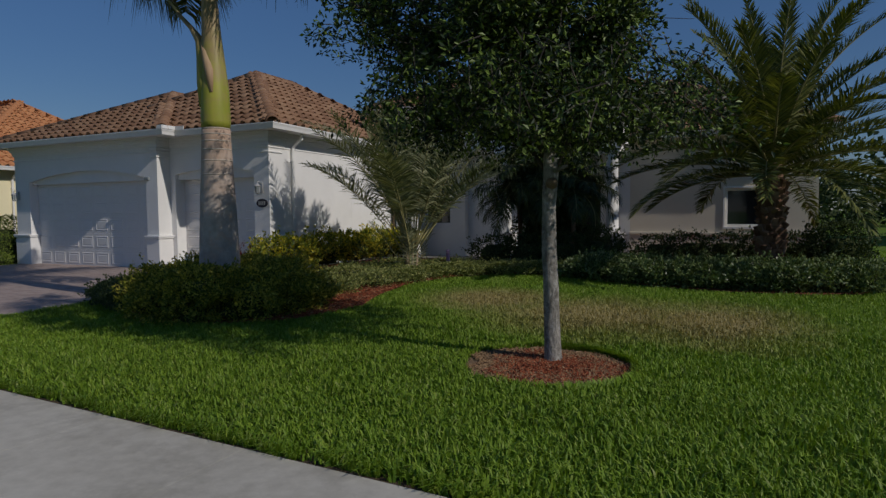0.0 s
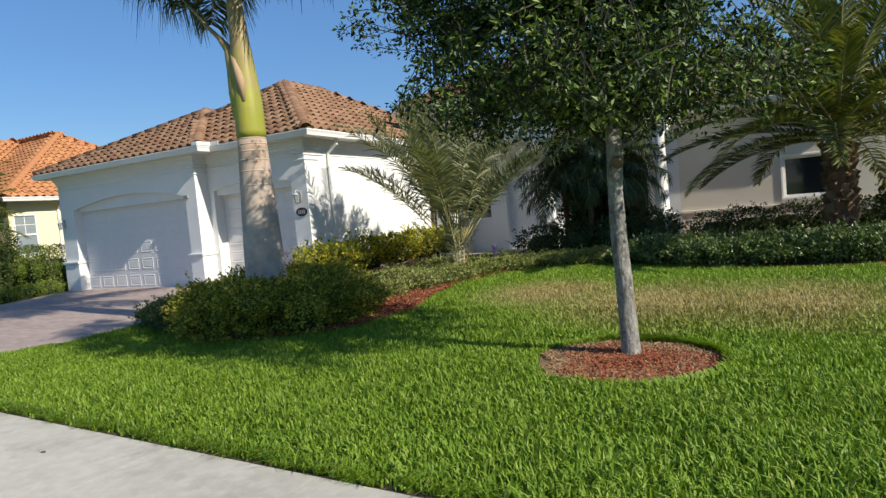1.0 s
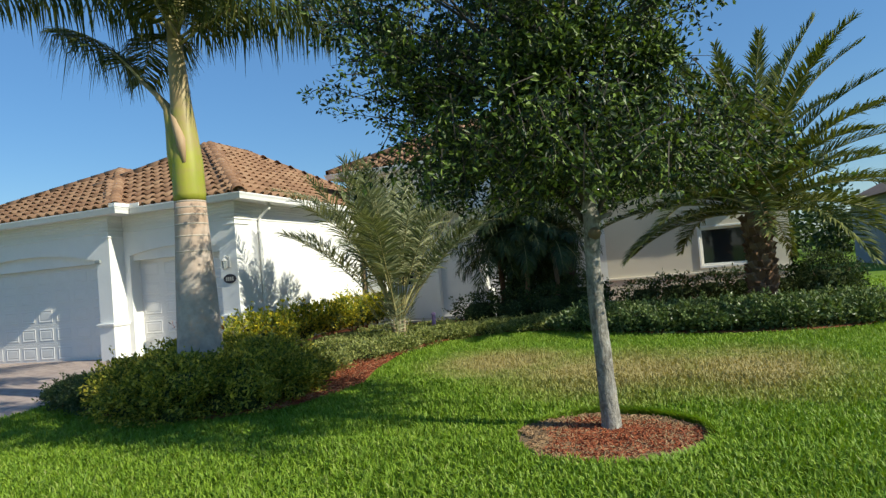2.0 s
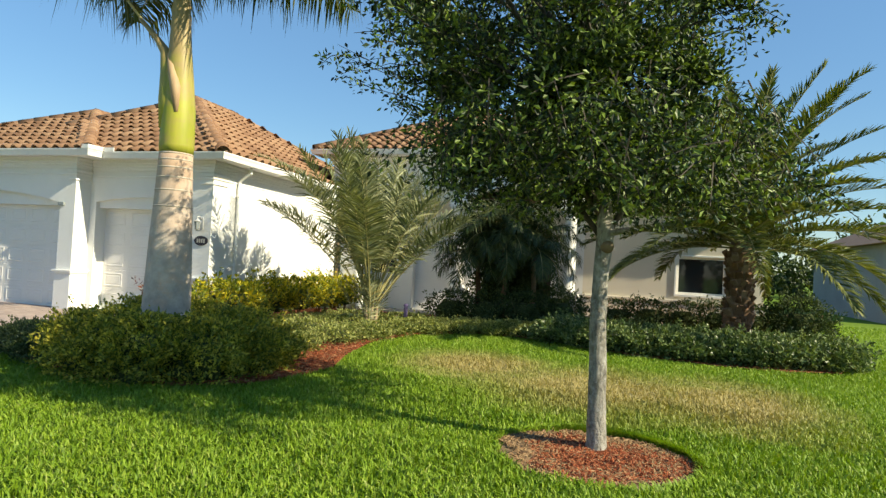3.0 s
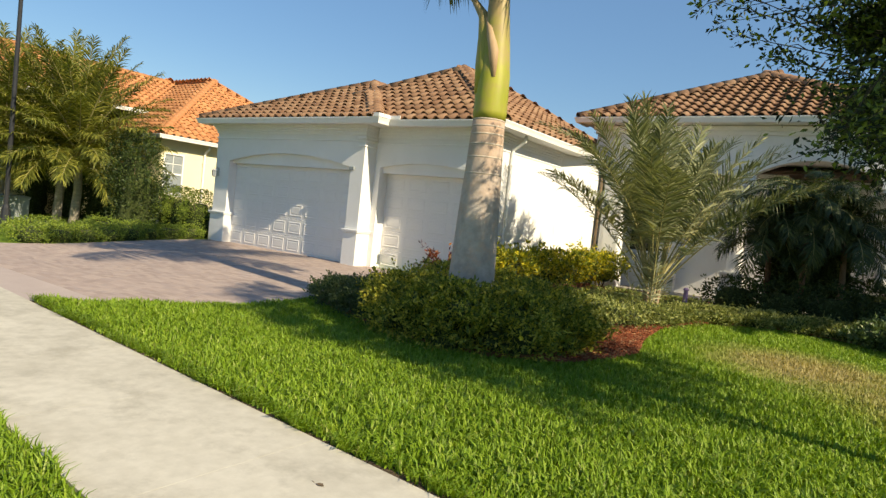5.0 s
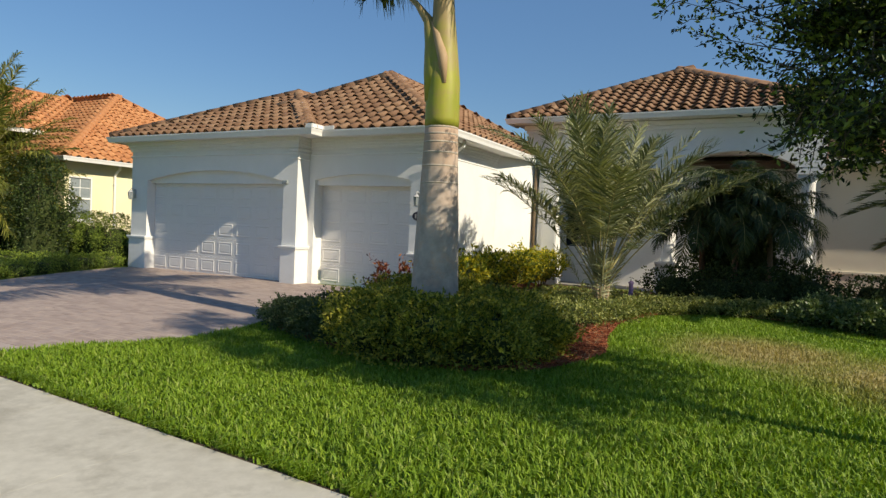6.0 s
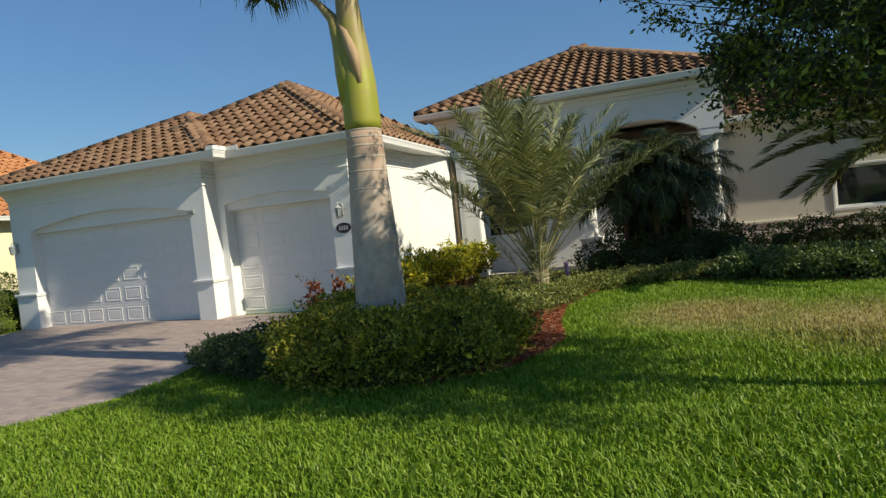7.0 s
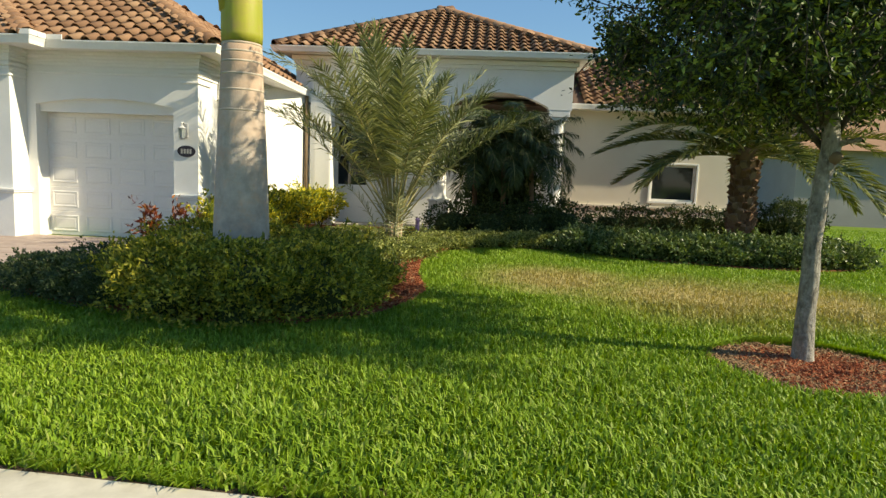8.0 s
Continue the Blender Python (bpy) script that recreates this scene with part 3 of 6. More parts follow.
for count, near, far, chip_mat, words in ((9000, 0.0, 0.78, CHIPS, "shredded red bark mulch heaped round the trunk"), (6500, 0.45, 1.0, STRAW, "faded straw-coloured mulch at the rim of the ring")):
    ca, cr = rng.uniform(0, 2 * np.pi, count), RING_R * np.sqrt(rng.uniform(near ** 2, far ** 2, count))
    cr = np.minimum(cr * (1 + 0.14 * np.sin(ca * 3 + 1) + 0.08 * np.sin(ca * 7)), RING_R)
    cx, cy = RING_C[0] + 0.08 * (far < 1) + cr * np.cos(ca), RING_C[1] - 0.05 * (far < 1) + cr * np.sin(ca) * 0.9
    cp = np.stack([cx, cy, ground_z_np(cy) + 0.008 + 0.016 * (1 - cr / RING_R) ** 0.7], 1)
    tagged(part("mulch_chips", chips(cp, 0.02), chip_mat), words, "mulch", kind="stuff")
bx, by = rng.uniform(3.6, 5.0, 9000), rng.uniform(-5.4, 1.6, 9000)
keep = inside(bx, by, BED)
bx, by = bx[keep], by[keep]
tagged(part("mulch_chips", chips(np.stack([bx, by, ground_z_np(by) + 0.04], 1), 0.025), CHIPS), "shredded red bark mulch at the edge of the bed", "mulch", kind="stuff")

# pavement of concrete slabs
pavement = thing("pavement", "pale concrete pavement slabs with tooled joints", "pavement", kind="structure")
PITCH = 1.53
for k in range(-12, 14):
    x0, x1 = 4.06 + k * PITCH + 0.001, 4.06 + (k + 1) * PITCH - 0.001
    f = Form()
    top = -0.2
    p = [(x0, walk_edge(x0) - 1.50), (x1, walk_edge(x1) - 1.50), (x1, walk_edge(x1)), (x0, walk_edge(x0))]
    f.add([(x, y, top - 0.1) for x, y in p] + [(x, y, top) for x, y in p], [(3, 2, 1, 0), (4, 5, 6, 7), (0, 1, 5, 4), (1, 2, 6, 5), (2, 3, 7, 6), (3, 0, 4, 7)])
    part("slab", f, CONCRETE, pavement, bevel=0)

# bare soil where the lawn is cut back from the pavement
edge_soil = Form()
for i in range(121):
    x = -2.0 + i * 0.15
    wob = 0.02 * noise.noise(Vector((x * 2.1, 0, 5)))
    edge_soil.v += [(x, walk_edge(x) + 0.001, -0.210), (x, walk_edge(x) + 0.34 + 4 * wob, -0.212)]
edge_soil.f = [(2 * i, 2 * i + 2, 2 * i + 3, 2 * i + 1) for i in range(120)]
tagged(part("edge_soil", edge_soil, BARE_SOIL), "strip of bare brown soil along the pavement", "soil", kind="structure")

# driveway bed
f = Form()
ys = [-7.4 + i * 0.4 for i in range(19)] + [0.0]
drive_rows = [(max(y, -7.4), drive_x(y, DRIVE_LEFT), drive_x(y, DRIVE_RIGHT)) for y in ys]
for y, a, b in drive_rows:
    f.v += [(a, y, ground_z(0, y) + 0.0245), (b, y, ground_z(0, y) + 0.0245)]
f.f = [(2 * i, 2 * i + 1, 2 * i + 3, 2 * i + 2) for i in range(len(drive_rows) - 1)]
f.add([(-9.9, walk_edge(-9.9), -0.2), (-1.75, walk_edge(-1.75), -0.2), (drive_rows[0][2], -7.4, ground_z(0, -7.4) + 0.0245), (drive_rows[0][1], -7.4, ground_z(0, -7.4) + 0.0245)], [(0, 1, 2, 3)])
driveway = tagged(part("driveway", f, SAND), "driveway of worn brick pavers in grey and rose tones", "driveway", kind="structure")


# ---- roofs ----
def tile_shape(w=0.30, l=0.44):
    """One clay S-tile: a barrel and a pan, open under its lower end."""
    f = Form()
    prof = [(-w / 2, 0.012), (-w * 0.38, 0.058), (-w * 0.2, 0.090), (0.0, 0.074), (w * 0.13, 0.02), (w * 0.3, 0.004), (w / 2, 0.012)]
    f.v = [(x, 0, z + 0.066) for x, z in prof] + [(x, l, z) for x, z in prof] + [(x, 0.003, z + 0.047) for x, z in prof] + [(x, 0.16, z + 0.026) for x, z in prof]
    n = len(prof)
    f.f = [(i, i + 1, n + i + 1, n + i) for i in range(n - 1)] + [(2 * n + i, 2 * n + i + 1, i + 1, i) for i in range(n - 1)] + [(3 * n + i, 3 * n + i + 1, 2 * n + i + 1, 2 * n + i) for i in range(n - 1)]
    return f


def cap_shape(l=0.44, r=0.15):
    f = Form()
    for y, k in ((0.0, 1.04), (l, 0.97)):
        f.v += [(math.cos(a) * r * k, y, math.sin(a) * r * k + (0.004 if y == 0 else 0)) for a in [math.pi * i / 6 for i in range(7)]]
    f.v += [(math.cos(a) * r * 0.95, 0.005, math.sin(a) * r * 0.95 + 0.004) for a in [math.pi * i / 6 for i in range(7)]]
    f.f = [(i + 1, i, 7 + i, 8 + i) for i in range(6)] + [(14 + i + 1, 14 + i, i, i + 1) for i in range(6)]
    return f


class Hip:
    """A hip roof over a rectangle."""

    def __init__(self, x0, x1, y0, y1, ze, slope):
        self.x0, self.x1, self.y0, self.y1, self.ze, self.s = x0, x1, y0, y1, ze, slope
        self.run = min(x1 - x0, y1 - y0) / 2

    def height(self, x, y):
        return self.ze + self.s * min(x - self.x0, self.x1 - x, y - self.y0, self.y1 - y, self.run)

    def faces(self):
        c = 1 / math.sqrt(1 + self.s ** 2)
        x0, x1, y0, y1 = self.x0, self.x1, self.y0, self.y1
        for org, u, inn, wide in (((x0, y0), (1, 0), (0, 1), x1 - x0), ((x1, y0), (0, 1), (-1, 0), y1 - y0), ((x1, y1), (-1, 0), (0, -1), x1 - x0), ((x0, y1), (0, -1), (1, 0), y1 - y0)):
            yield Vector((*org, self.ze)), Vector((*u, 0)), Vector((inn[0] * c, inn[1] * c, self.s * c)), wide, c

    def corners(self):
        x0, x1, y0, y1, r, t = self.x0, self.x1, self.y0, self.y1, self.run, self.ze + self.s * self.run
        base = [(x0, y0), (x1, y0), (x1, y1), (x0, y1)]
        if x1 - x0 <= y1 - y0:
            xm = (x0 + x1) / 2
            return base, (xm, y0 + r, t), (xm, y1 - r, t), [0, 0, 1, 1]
        ym = (y0 + y1) / 2
        return base, (x0 + r, ym, t), (x1 - r, ym, t), [0, 1, 1, 0]


def roof(parent, hip, others, tile_mat, rows_mat, singles, label, cut=None, thick=0.06):
    """Deck, tiles laid row on row and caps on the hips, where no other roof lies higher."""
    base, ra, rb, owner = hip.corners()
    deck = Form()
    ends = [ra, rb]
    v = [(x, y, hip.ze - 0.02) for x, y in base] + [(q[0], q[1], q[2] - 0.02) for q in ends] + [(x, y, hip.ze - thick - 0.02) for x, y in base]
    fs = []
    for i in range(4):
        j = (i + 1) % 4
        a, b = 4 + owner[i], 4 + owner[j]
        fs.append((i, j, b, a) if a != b else (i, j, a))
        fs.append((6 + i, 6 + j, j, i))
    fs.append((9, 8, 7, 6))
    deck.add(v, fs)
    top = part("roof", deck, DECK, parent, label)
    shape = tile_shape()
    tile_mesh = mesh_of("tile", shape, tile_mat, True)
    tv = np.array(shape.v)
    tf = np.array(shape.f)
    placed = []
    for org, u, up, wide, c in hip.faces():
        nrm = u.cross(up)
        rows = int(hip.run / c / 0.36) + 1
        for r in range(rows):
            d = r * 0.36 - 0.06
            inset = max(0.0, d) * c
            count = int(wide / 0.30)
            for k in range(count):
                a = (k + 0.5) * wide / count
                if a < inset + 0.17 * c - 0.06 or a > wide - inset - 0.17 * c + 0.06:
                    continue
                p = org + u * a + up * d
                mid = p + up * 0.2
                if any(o.x0 < mid.x < o.x1 and o.y0 < mid.y < o.y1 and o.height(mid.x, mid.y) > mid.z + 0.05 for o in others):
                    continue
                if cut and cut(mid):
                    continue
                turn = Matrix((u, up, nrm)).transposed()
                jit = Euler((random.gauss(0, 0.012), random.gauss(0, 0.015), random.gauss(0, 0.012))).to_matrix()
                placed.append((p, turn @ jit))
    placed.sort(key=lambda q: q[0].y - 0.25 * q[0].x + 0.3 * q[0].z)
    for p, turn in placed[:singles]:
        ob = part("tile", tile_mesh, tile_mat, top)
        ob.matrix_local = Matrix.Translation(p) @ turn.to_4x4()
    rest = placed[singles:]
    if rest:
        R = np.array([[list(row) for row in t] for _, t in rest])
        P = np.array([list(p) for p, _ in rest])
        av = np.einsum("nij,kj->nki", R, tv) + P[:, None, :]
        af = tf[None] + (np.arange(len(rest)) * len(tv))[:, None, None]
        tagged(part("tiles", (av.reshape(-1, 3), af.reshape(-1, 4)), rows_mat, top, smooth=True), kind="stuff")
    cap_mesh = mesh_of("ridge_tile", cap_shape(), tile_mat if singles else rows_mat, True)
    lines = [((*base[i], hip.ze), ends[owner[i]]) for i in range(4)] + [(ra, rb)]
    for a, b in lines:
        a, b = Vector(a), Vector(b)
        way = b - a
        L = way.length
        if L < 0.3:
            continue
        way.normalize()
        side = way.cross(Vector((0, 0, 1))).normalized()
        nrm = side.cross(way)
        for k in range(int(L / 0.38) + 1):
            p = a + way * (k * 0.38 - 0.05) + nrm * 0.03
            if any(o.x0 < p.x < o.x1 and o.y0 < p.y < o.y1 and o.height(p.x, p.y) > p.z + 0.02 for o in others) or (cut and cut(p)):
                continue
            ob = part("ridge_tile", cap_mesh, tile_mat, top)
            ob.matrix_local = Matrix.Translation(p) @ Matrix((side, way, nrm)).transposed().to_4x4()
    return top


def gutter(parent, pts, z, material=TRIM):
    """A box gutter along the eave: back, floor and front with a rolled rim."""
    prof = [(0.0, 0.0), (0.0, -0.13), (0.085, -0.13), (0.105, -0.06), (0.13, -0.01), (0.13, 0.012), (0.118, 0.012), (0.118, -0.005), (0.09, -0.06), (0.075, -0.118), (0.012, -0.118), (0.012, 0.0)]
    pts = [Vector((x, y, 0)) for x, y in pts]
    f = Form()
    n = len(prof)
    for i, p in enumerate(pts):
        dirs = []
        if i > 0:
            dirs.append((pts[i] - pts[i - 1]).normalized())
        if i < len(pts) - 1:
            dirs.append((pts[i + 1] - pts[i]).normalized())
        nr = [Vector((d.y, -d.x, 0)) for d in dirs]
        out = sum(nr, Vector()) / len(nr)
        out = out / out.length_squared
        f.v += [(p.x + out.x * o, p.y + out.y * o, z + h) for o, h in prof]
    f.f = [(i * n + k, (i + 1) * n + k, (i + 1) * n + (k + 1) % n, i * n + (k + 1) % n) for i in range(len(pts) - 1) for k in range(n)]
    f.f += [tuple(range(n)), tuple(range(len(f.v) - 1, len(f.v) - 1 - n, -1))]
    return part("gutter", f, material, parent, "white painted metal gutter")


def wall_x(x0, x1, y0, y1, z0, z1, hole=None):
    """A wall along y with an opening (y0, y1, z0, z1) through it, as one piece."""
    g = wall_y(y0, y1, x0, x1, z0, z1, hole)
    g.v = [(y, x, z) for x, y, z in g.v]
    g.f = [q[::-1] for q in g.f]
    return g


def wall_y(x0, x1, y0, y1, z0, z1, hole):
    """A wall along x with an opening (x0, x1, z0, z1) through it, as one piece."""
    a, b, c, d = hole
    xs, zs = (x0, a, b, x1), (z0, c, d, z1)
    g = Form()
    g.v = [(x, y, z) for y in (y0, y1) for z in zs for x in xs]
    for j in range(3):
        for i in range(3):
            if i == 1 and j == 1:
                continue
            p = j * 4 + i
            g.f += [(p, p + 1, p + 5, p + 4), (p + 16, p + 20, p + 21, p + 17)]
    rim = [0, 1, 2, 3, 7, 11, 15, 14, 13, 12, 8, 4]
    g.f += [(rim[k], rim[k] + 16, rim[(k + 1) % 12] + 16, rim[(k + 1) % 12]) for k in range(12)]
    inn = [5, 6, 10, 9]
    g.f += [(inn[(k + 1) % 4], inn[(k + 1) % 4] + 16, inn[k] + 16, inn[k]) for k in range(4)]
    return g


# ---- the white house ----
house = thing("house", "white stucco house with clay tile hip roofs and two garage doors", "house")
EZ = 3.60
H_SMALL = Hip(-7.5, 0.37, -0.37, 9.2, EZ, 0.57)
H_BIG = Hip(-9.89, -2.80, -0.77, 9.0, EZ, 0.485)
H_ENTRY = Hip(-0.3, 7.9, 4.9, 14.0, 4.68, 0.49)
H_WING = Hip(4.0, 12.6, 6.3, 15.0, 3.6, 0.5)

BAY_Y, BAY_R, BAY_L = -0.42, -3.45, -9.52
CX = -0.09    # the outer corner of the narrow bay and its side wall
DL, DR, DT = -8.86, -3.88, 2.40


def arch(x0, x1, z, rise, n=14):
    """Points from x1 to x0 along a flat arch."""
    return [(x0 + (x1 - x0) * (1 - i / n), z + rise * (1 - (1 - 2 * i / n) ** 2)) for i in range(n + 1)]


# wide bay
f = Form().prism([(BAY_L, -0.05), (DL, -0.05)] + arch(DL, DR, DT + 0.06, 0.27)[::-1] + [(DR, -0.05), (BAY_R, -0.05), (BAY_R, EZ - 0.1), (BAY_L, EZ - 0.1)], BAY_Y, BAY_Y + 0.34)
part("wall", f, STUCCO, house)
f = Form().prism([(DL, DT), (DR, DT)] + arch(DL, DR, DT + 0.06, 0.27), BAY_Y + 0.13, BAY_Y + 0.34)
part("door_header", f, STUCCO, house)
part("wall", Form().box(BAY_R - 0.3, BAY_Y + 0.34, -0.05, BAY_R, 0.0, EZ - 0.1), STUCCO, house)
part("wall", Form().box(BAY_L, BAY_Y + 0.34, -0.05, BAY_L + 0.3, 9.0, EZ - 0.1), STUCCO, house)
# narrow bay
SDL, SDR, ST = -3.27, -0.57, DT + 0.10
f = Form().prism([(BAY_R, -0.05), (SDL, -0.05), (SDL, ST)] + arch(SDL, SDR, ST + 0.03, 0.13)[::-1] + [(SDR, ST), (SDR, -0.05), (CX, -0.05), (CX, EZ - 0.1), (BAY_R, EZ - 0.1)], 0.0, 0.40)
part("wall", f, STUCCO, house)
f = Form().prism([(SDL, DT), (SDR, DT), (SDR, ST)] + arch(SDL, SDR, ST + 0.03, 0.13) + [(SDL, ST)], 0.10, 0.40)
part("door_header", f, STUCCO, house)
# long side wall, up to the entry
f = Form().box(CX - 0.3, 0.40, -0.05, CX, 6.4, EZ - 0.1)
part("wall", f, STUCCO, house)


def moulding(x0, y0, x1, y1, z0, z1, proud):
    """A band round the front and side of a wall corner."""
    f = Form()
    f.box(x0 - proud, y0 - proud, z0, x1 + proud, y0, z1)
    f.box(x1, y0, z0, x1 + proud, y1, z1)
    return f


for z0, z1, pr in ((3.43, 3.50, 0.12), (3.37, 3.43, 0.085), (3.31, 3.37, 0.055), (3.25, 3.31, 0.035), (3.10, 3.14, 0.03)):
    part("cornice", moulding(BAY_L, BAY_Y, BAY_R, 0.0, z0, z1, pr), TRIM, house, bevel=0.008)
    part("cornice", Form().box(BAY_R + pr + 0.002, -pr, z0, CX + pr, 0.0, z1).box(CX, 0.0, z0, CX + pr, 0.62, z1), TRIM, house, bevel=0.008)
    part("cornice", Form().box(CX, 0.64, z0, CX + pr * 0.6, 3.6, z1), TRIM, house, bevel=0.008)
# pilaster plinths and caps
for x0, x1, y0, y1 in ((DR + 0.03, BAY_R, BAY_Y, -0.002), (BAY_L, DL - 0.03, BAY_Y, BAY_Y + 0.5)):
    part("plinth", Form().box(x0 - 0.035, y0 - 0.04, -0.05, x1 + 0.04, y1, 0.84), STUCCO, house, bevel=0.01)
    part("plinth_cap", Form().box(x0 - 0.06, y0 - 0.075, 0.84, x1 + 0.075, y1, 0.875).box(x0 - 0.075, y0 - 0.09, 0.875, x1 + 0.09, y1, 0.92), TRIM, house, bevel=0.008)
part("plinth", Form().box(SDR + 0.02, -0.04, -0.05, CX + 0.04, 0.55, 0.84), STUCCO, house, bevel=0.01)
part("plinth_cap", Form().box(SDR, -0.075, 0.84, CX + 0.075, 0.57, 0.875).box(SDR, -0.09, 0.875, CX + 0.09, 0.59, 0.92), TRIM, house, bevel=0.008)
# capitals of the pilasters
for x0, x1, y0, y1 in ((DR + 0.22, BAY_R, BAY_Y, -0.002), (-0.43, CX, 0.0, 0.5)):
    part("capital", Form().box(x0 - 0.02, y0 - 0.05, 3.16, x1 + 0.05, y1, 3.22).box(x0, y0 - 0.03, 2.98, x1 + 0.03, y1, 3.02), TRIM, house, bevel=0.01)
# soffit boards
part("soffit", Form().box(-9.8, -0.68, 3.50, -2.88, -0.05, 3.53).box(-2.88, -0.28, 3.50, 0.3, 0.3, 3.53).box(CX, 0.3, 3.50, 0.3, 6.2, 3.53), TRIM, house)
gutter(house, [(-9.92, 2.0), (-9.89, -0.77), (-2.80, -0.77), (-2.80, -0.37), (0.37, -0.37), (0.37, 5.3)], EZ + 0.01)


def downspout(parent, x, y, z_top, z_bottom, out=(1, 0)):
    f = Form()
    ox, oy = out
    f.tube([(x + ox * 0.36, y + oy * 0.36, z_top), (x + ox * 0.35, y + oy * 0.35, z_top - 0.14), (x + ox * 0.22, y + oy * 0.22, z_top - 0.22), (x + ox * 0.07, y + oy * 0.07, z_top - 0.34), (x + ox * 0.055, y + oy * 0.055, z_top - 0.5), (x + ox * 0.055, y + oy * 0.055, z_bottom)], 0.042, 8)
    for z in (z_top - 0.7, 1.2):
        f.box(x + ox * 0.05 - 0.055, y + oy * 0.05 - 0.055, z, x + ox * 0.05 + 0.055, y + oy * 0.05 + 0.055, z + 0.03)
    return part("downspout", f, TRIM, parent, "white metal downspout")


# raised splash guards where two roof slopes meet at the gutter
part("splash_guard", Form().box(-2.85, -0.91, EZ + 0.022, -2.66, -0.895, EZ + 0.11), TRIM, house, "white metal splash guard")
part("splash_guard", Form().box(-2.668, -0.89, EZ + 0.022, -2.653, -0.5, EZ + 0.11), TRIM, house)
part("splash_guard", Form().box(-2.64, -0.51, EZ + 0.022, -2.36, -0.495, EZ + 0.11), TRIM, house)
downspout(house, CX, 0.86, 3.5, 0.1)
part("door_sensor", Form().box(DR - 0.02, BAY_Y - 0.05, 2.39, DR + 0.15, BAY_Y - 0.001, 2.47), BOX_GREY, house, "small grey sensor box beside the arch", bevel=0.008)


def garage_door(x0, x1, y, cols, rows=5):
    """A sectional door: five boards, each with a row of raised panels."""
    h = DT / rows
    slab = Form()
    slab.box(x0, y + 0.006, 0.004, x1, y + 0.05, DT)
    door = part("garage_door", slab, DOOR_PAINT, house, "closed sectional garage door, off-white with raised panels")
    for r in range(rows):
        part("section", Form().box(x0, y, r * h + 0.005, x1, y + 0.02, (r + 1) * h - 0.003), DOOR_PAINT, door, bevel=0.003)
    w = (x1 - x0) / cols
    pw, ph = w * 0.39, h * 0.34
    pf = Form()
    o, i, c = 1.0, 0.86, 0.74
    ring = [(-1, -1), (1, -1), (1, 1), (-1, 1)]
    m = min(pw, ph)
    def rect(inset, yy):
        return [(sx * (pw - inset), yy, sz * (ph - inset)) for sx, sz in ring]
    pf.v = rect(0, -0.001) + rect(0.014, -0.009) + rect(0.03, -0.009) + rect(0.05, -0.002) + rect(0.08, -0.0075)
    pf.f = [(4 * k + a, 4 * k + (a + 1) % 4, 4 * k + 4 + (a + 1) % 4, 4 * k + 4 + a) for k in range(4) for a in range(4)] + [(16, 17, 18, 19)]
    pm = mesh_of("panel", pf, DOOR_PAINT)
    for r in range(rows):
        for k in range(cols):
            ob = part("panel", pm, DOOR_PAINT, door)
            ob.location = (x0 + (k + 0.5) * w, y, (r + 0.5) * h)
    part("weather_strip", Form().box(x0, y - 0.01, -0.03, x1, y + 0.04, 0.004), BLACK_METAL, door, "dark rubber strip")
    return door


garage_door(DL - 0.05, DR + 0.05, BAY_Y + 0.26, 8)
garage_door(SDL - 0.03, SDR + 0.03, 0.31, 4)

# entry block
EY, EX1, ETOP = 5.3, 7.52, 4.56
PORCH_Z = 3.32
f = Form().prism([(0.12, PORCH_Z), (4.33, PORCH_Z)] + arch(4.33, 6.9, PORCH_Z + 0.06, 0.36)[::-1] + [(6.9, PORCH_Z), (EX1, PORCH_Z), (EX1, ETOP), (0.12, ETOP)], EY, EY + 0.34)
part("wall", f, STUCCO, house)
part("wall", Form().box(EX1 - 0.3, EY + 0.34, PORCH_Z, EX1, 6.7, ETOP), STUCCO, house)
part("wall", Form().box(0.12, EY + 0.34, PORCH_Z, 0.42, 9.0, ETOP), STUCCO, house)
part("cornice", moulding(0.12, EY, EX1, 6.7, 4.42, 4.54, 0.10), TRIM, house, bevel=0.012)
part("cornice", moulding(0.12, EY, EX1, 6.7, 4.32, 4.42, 0.05), TRIM, house, bevel=0.012)
part("soffit", Form().box(-0.22, 4.98, 4.56, 7.82, 6.8, 4.6), TRIM, house)
gutter(house, [(-0.3, 5.6), (-0.3, 4.9), (7.9, 4.9), (7.9, 6.4)], 4.69)
plan = [(CX + 0.003, 3.6), (0.36, 5.18), (0.36, 6.39), (CX + 0.003, 6.39)]
f = Form().add([(x, y, z) for z in (-0.05, EZ - 0.103) for x, y in plan], [(3, 2, 1, 0), (4, 5, 6, 7), (0, 1, 5, 4), (1, 2, 6, 5), (2, 3, 7, 6), (3, 0, 4, 7)])
part("wall", f, STUCCO, house)
part("pier", Form().box(0.56, 5.18, 0.92, 1.12, 5.6, PORCH_Z - 0.004), STUCCO, house)
part("pier_panel", Form().box(0.70, 5.16, 1.0, 1.10, 5.18, PORCH_Z - 0.01), STUCCO, house, bevel=0.006)
part("plinth", Form().box(0.52, 5.13, -0.05, 1.17, 5.65, 0.84).box(0.48, 5.08, 0.84, 1.22, 5.7, 0.92), STUCCO, house, bevel=0.01)
part("downspout", Form().tube([(0.45, 5.20, 0.0), (0.45, 5.20, PORCH_Z + 0.15)], [0.045, 0.045], 8), STEM, house, "brown downspout", smooth=True)


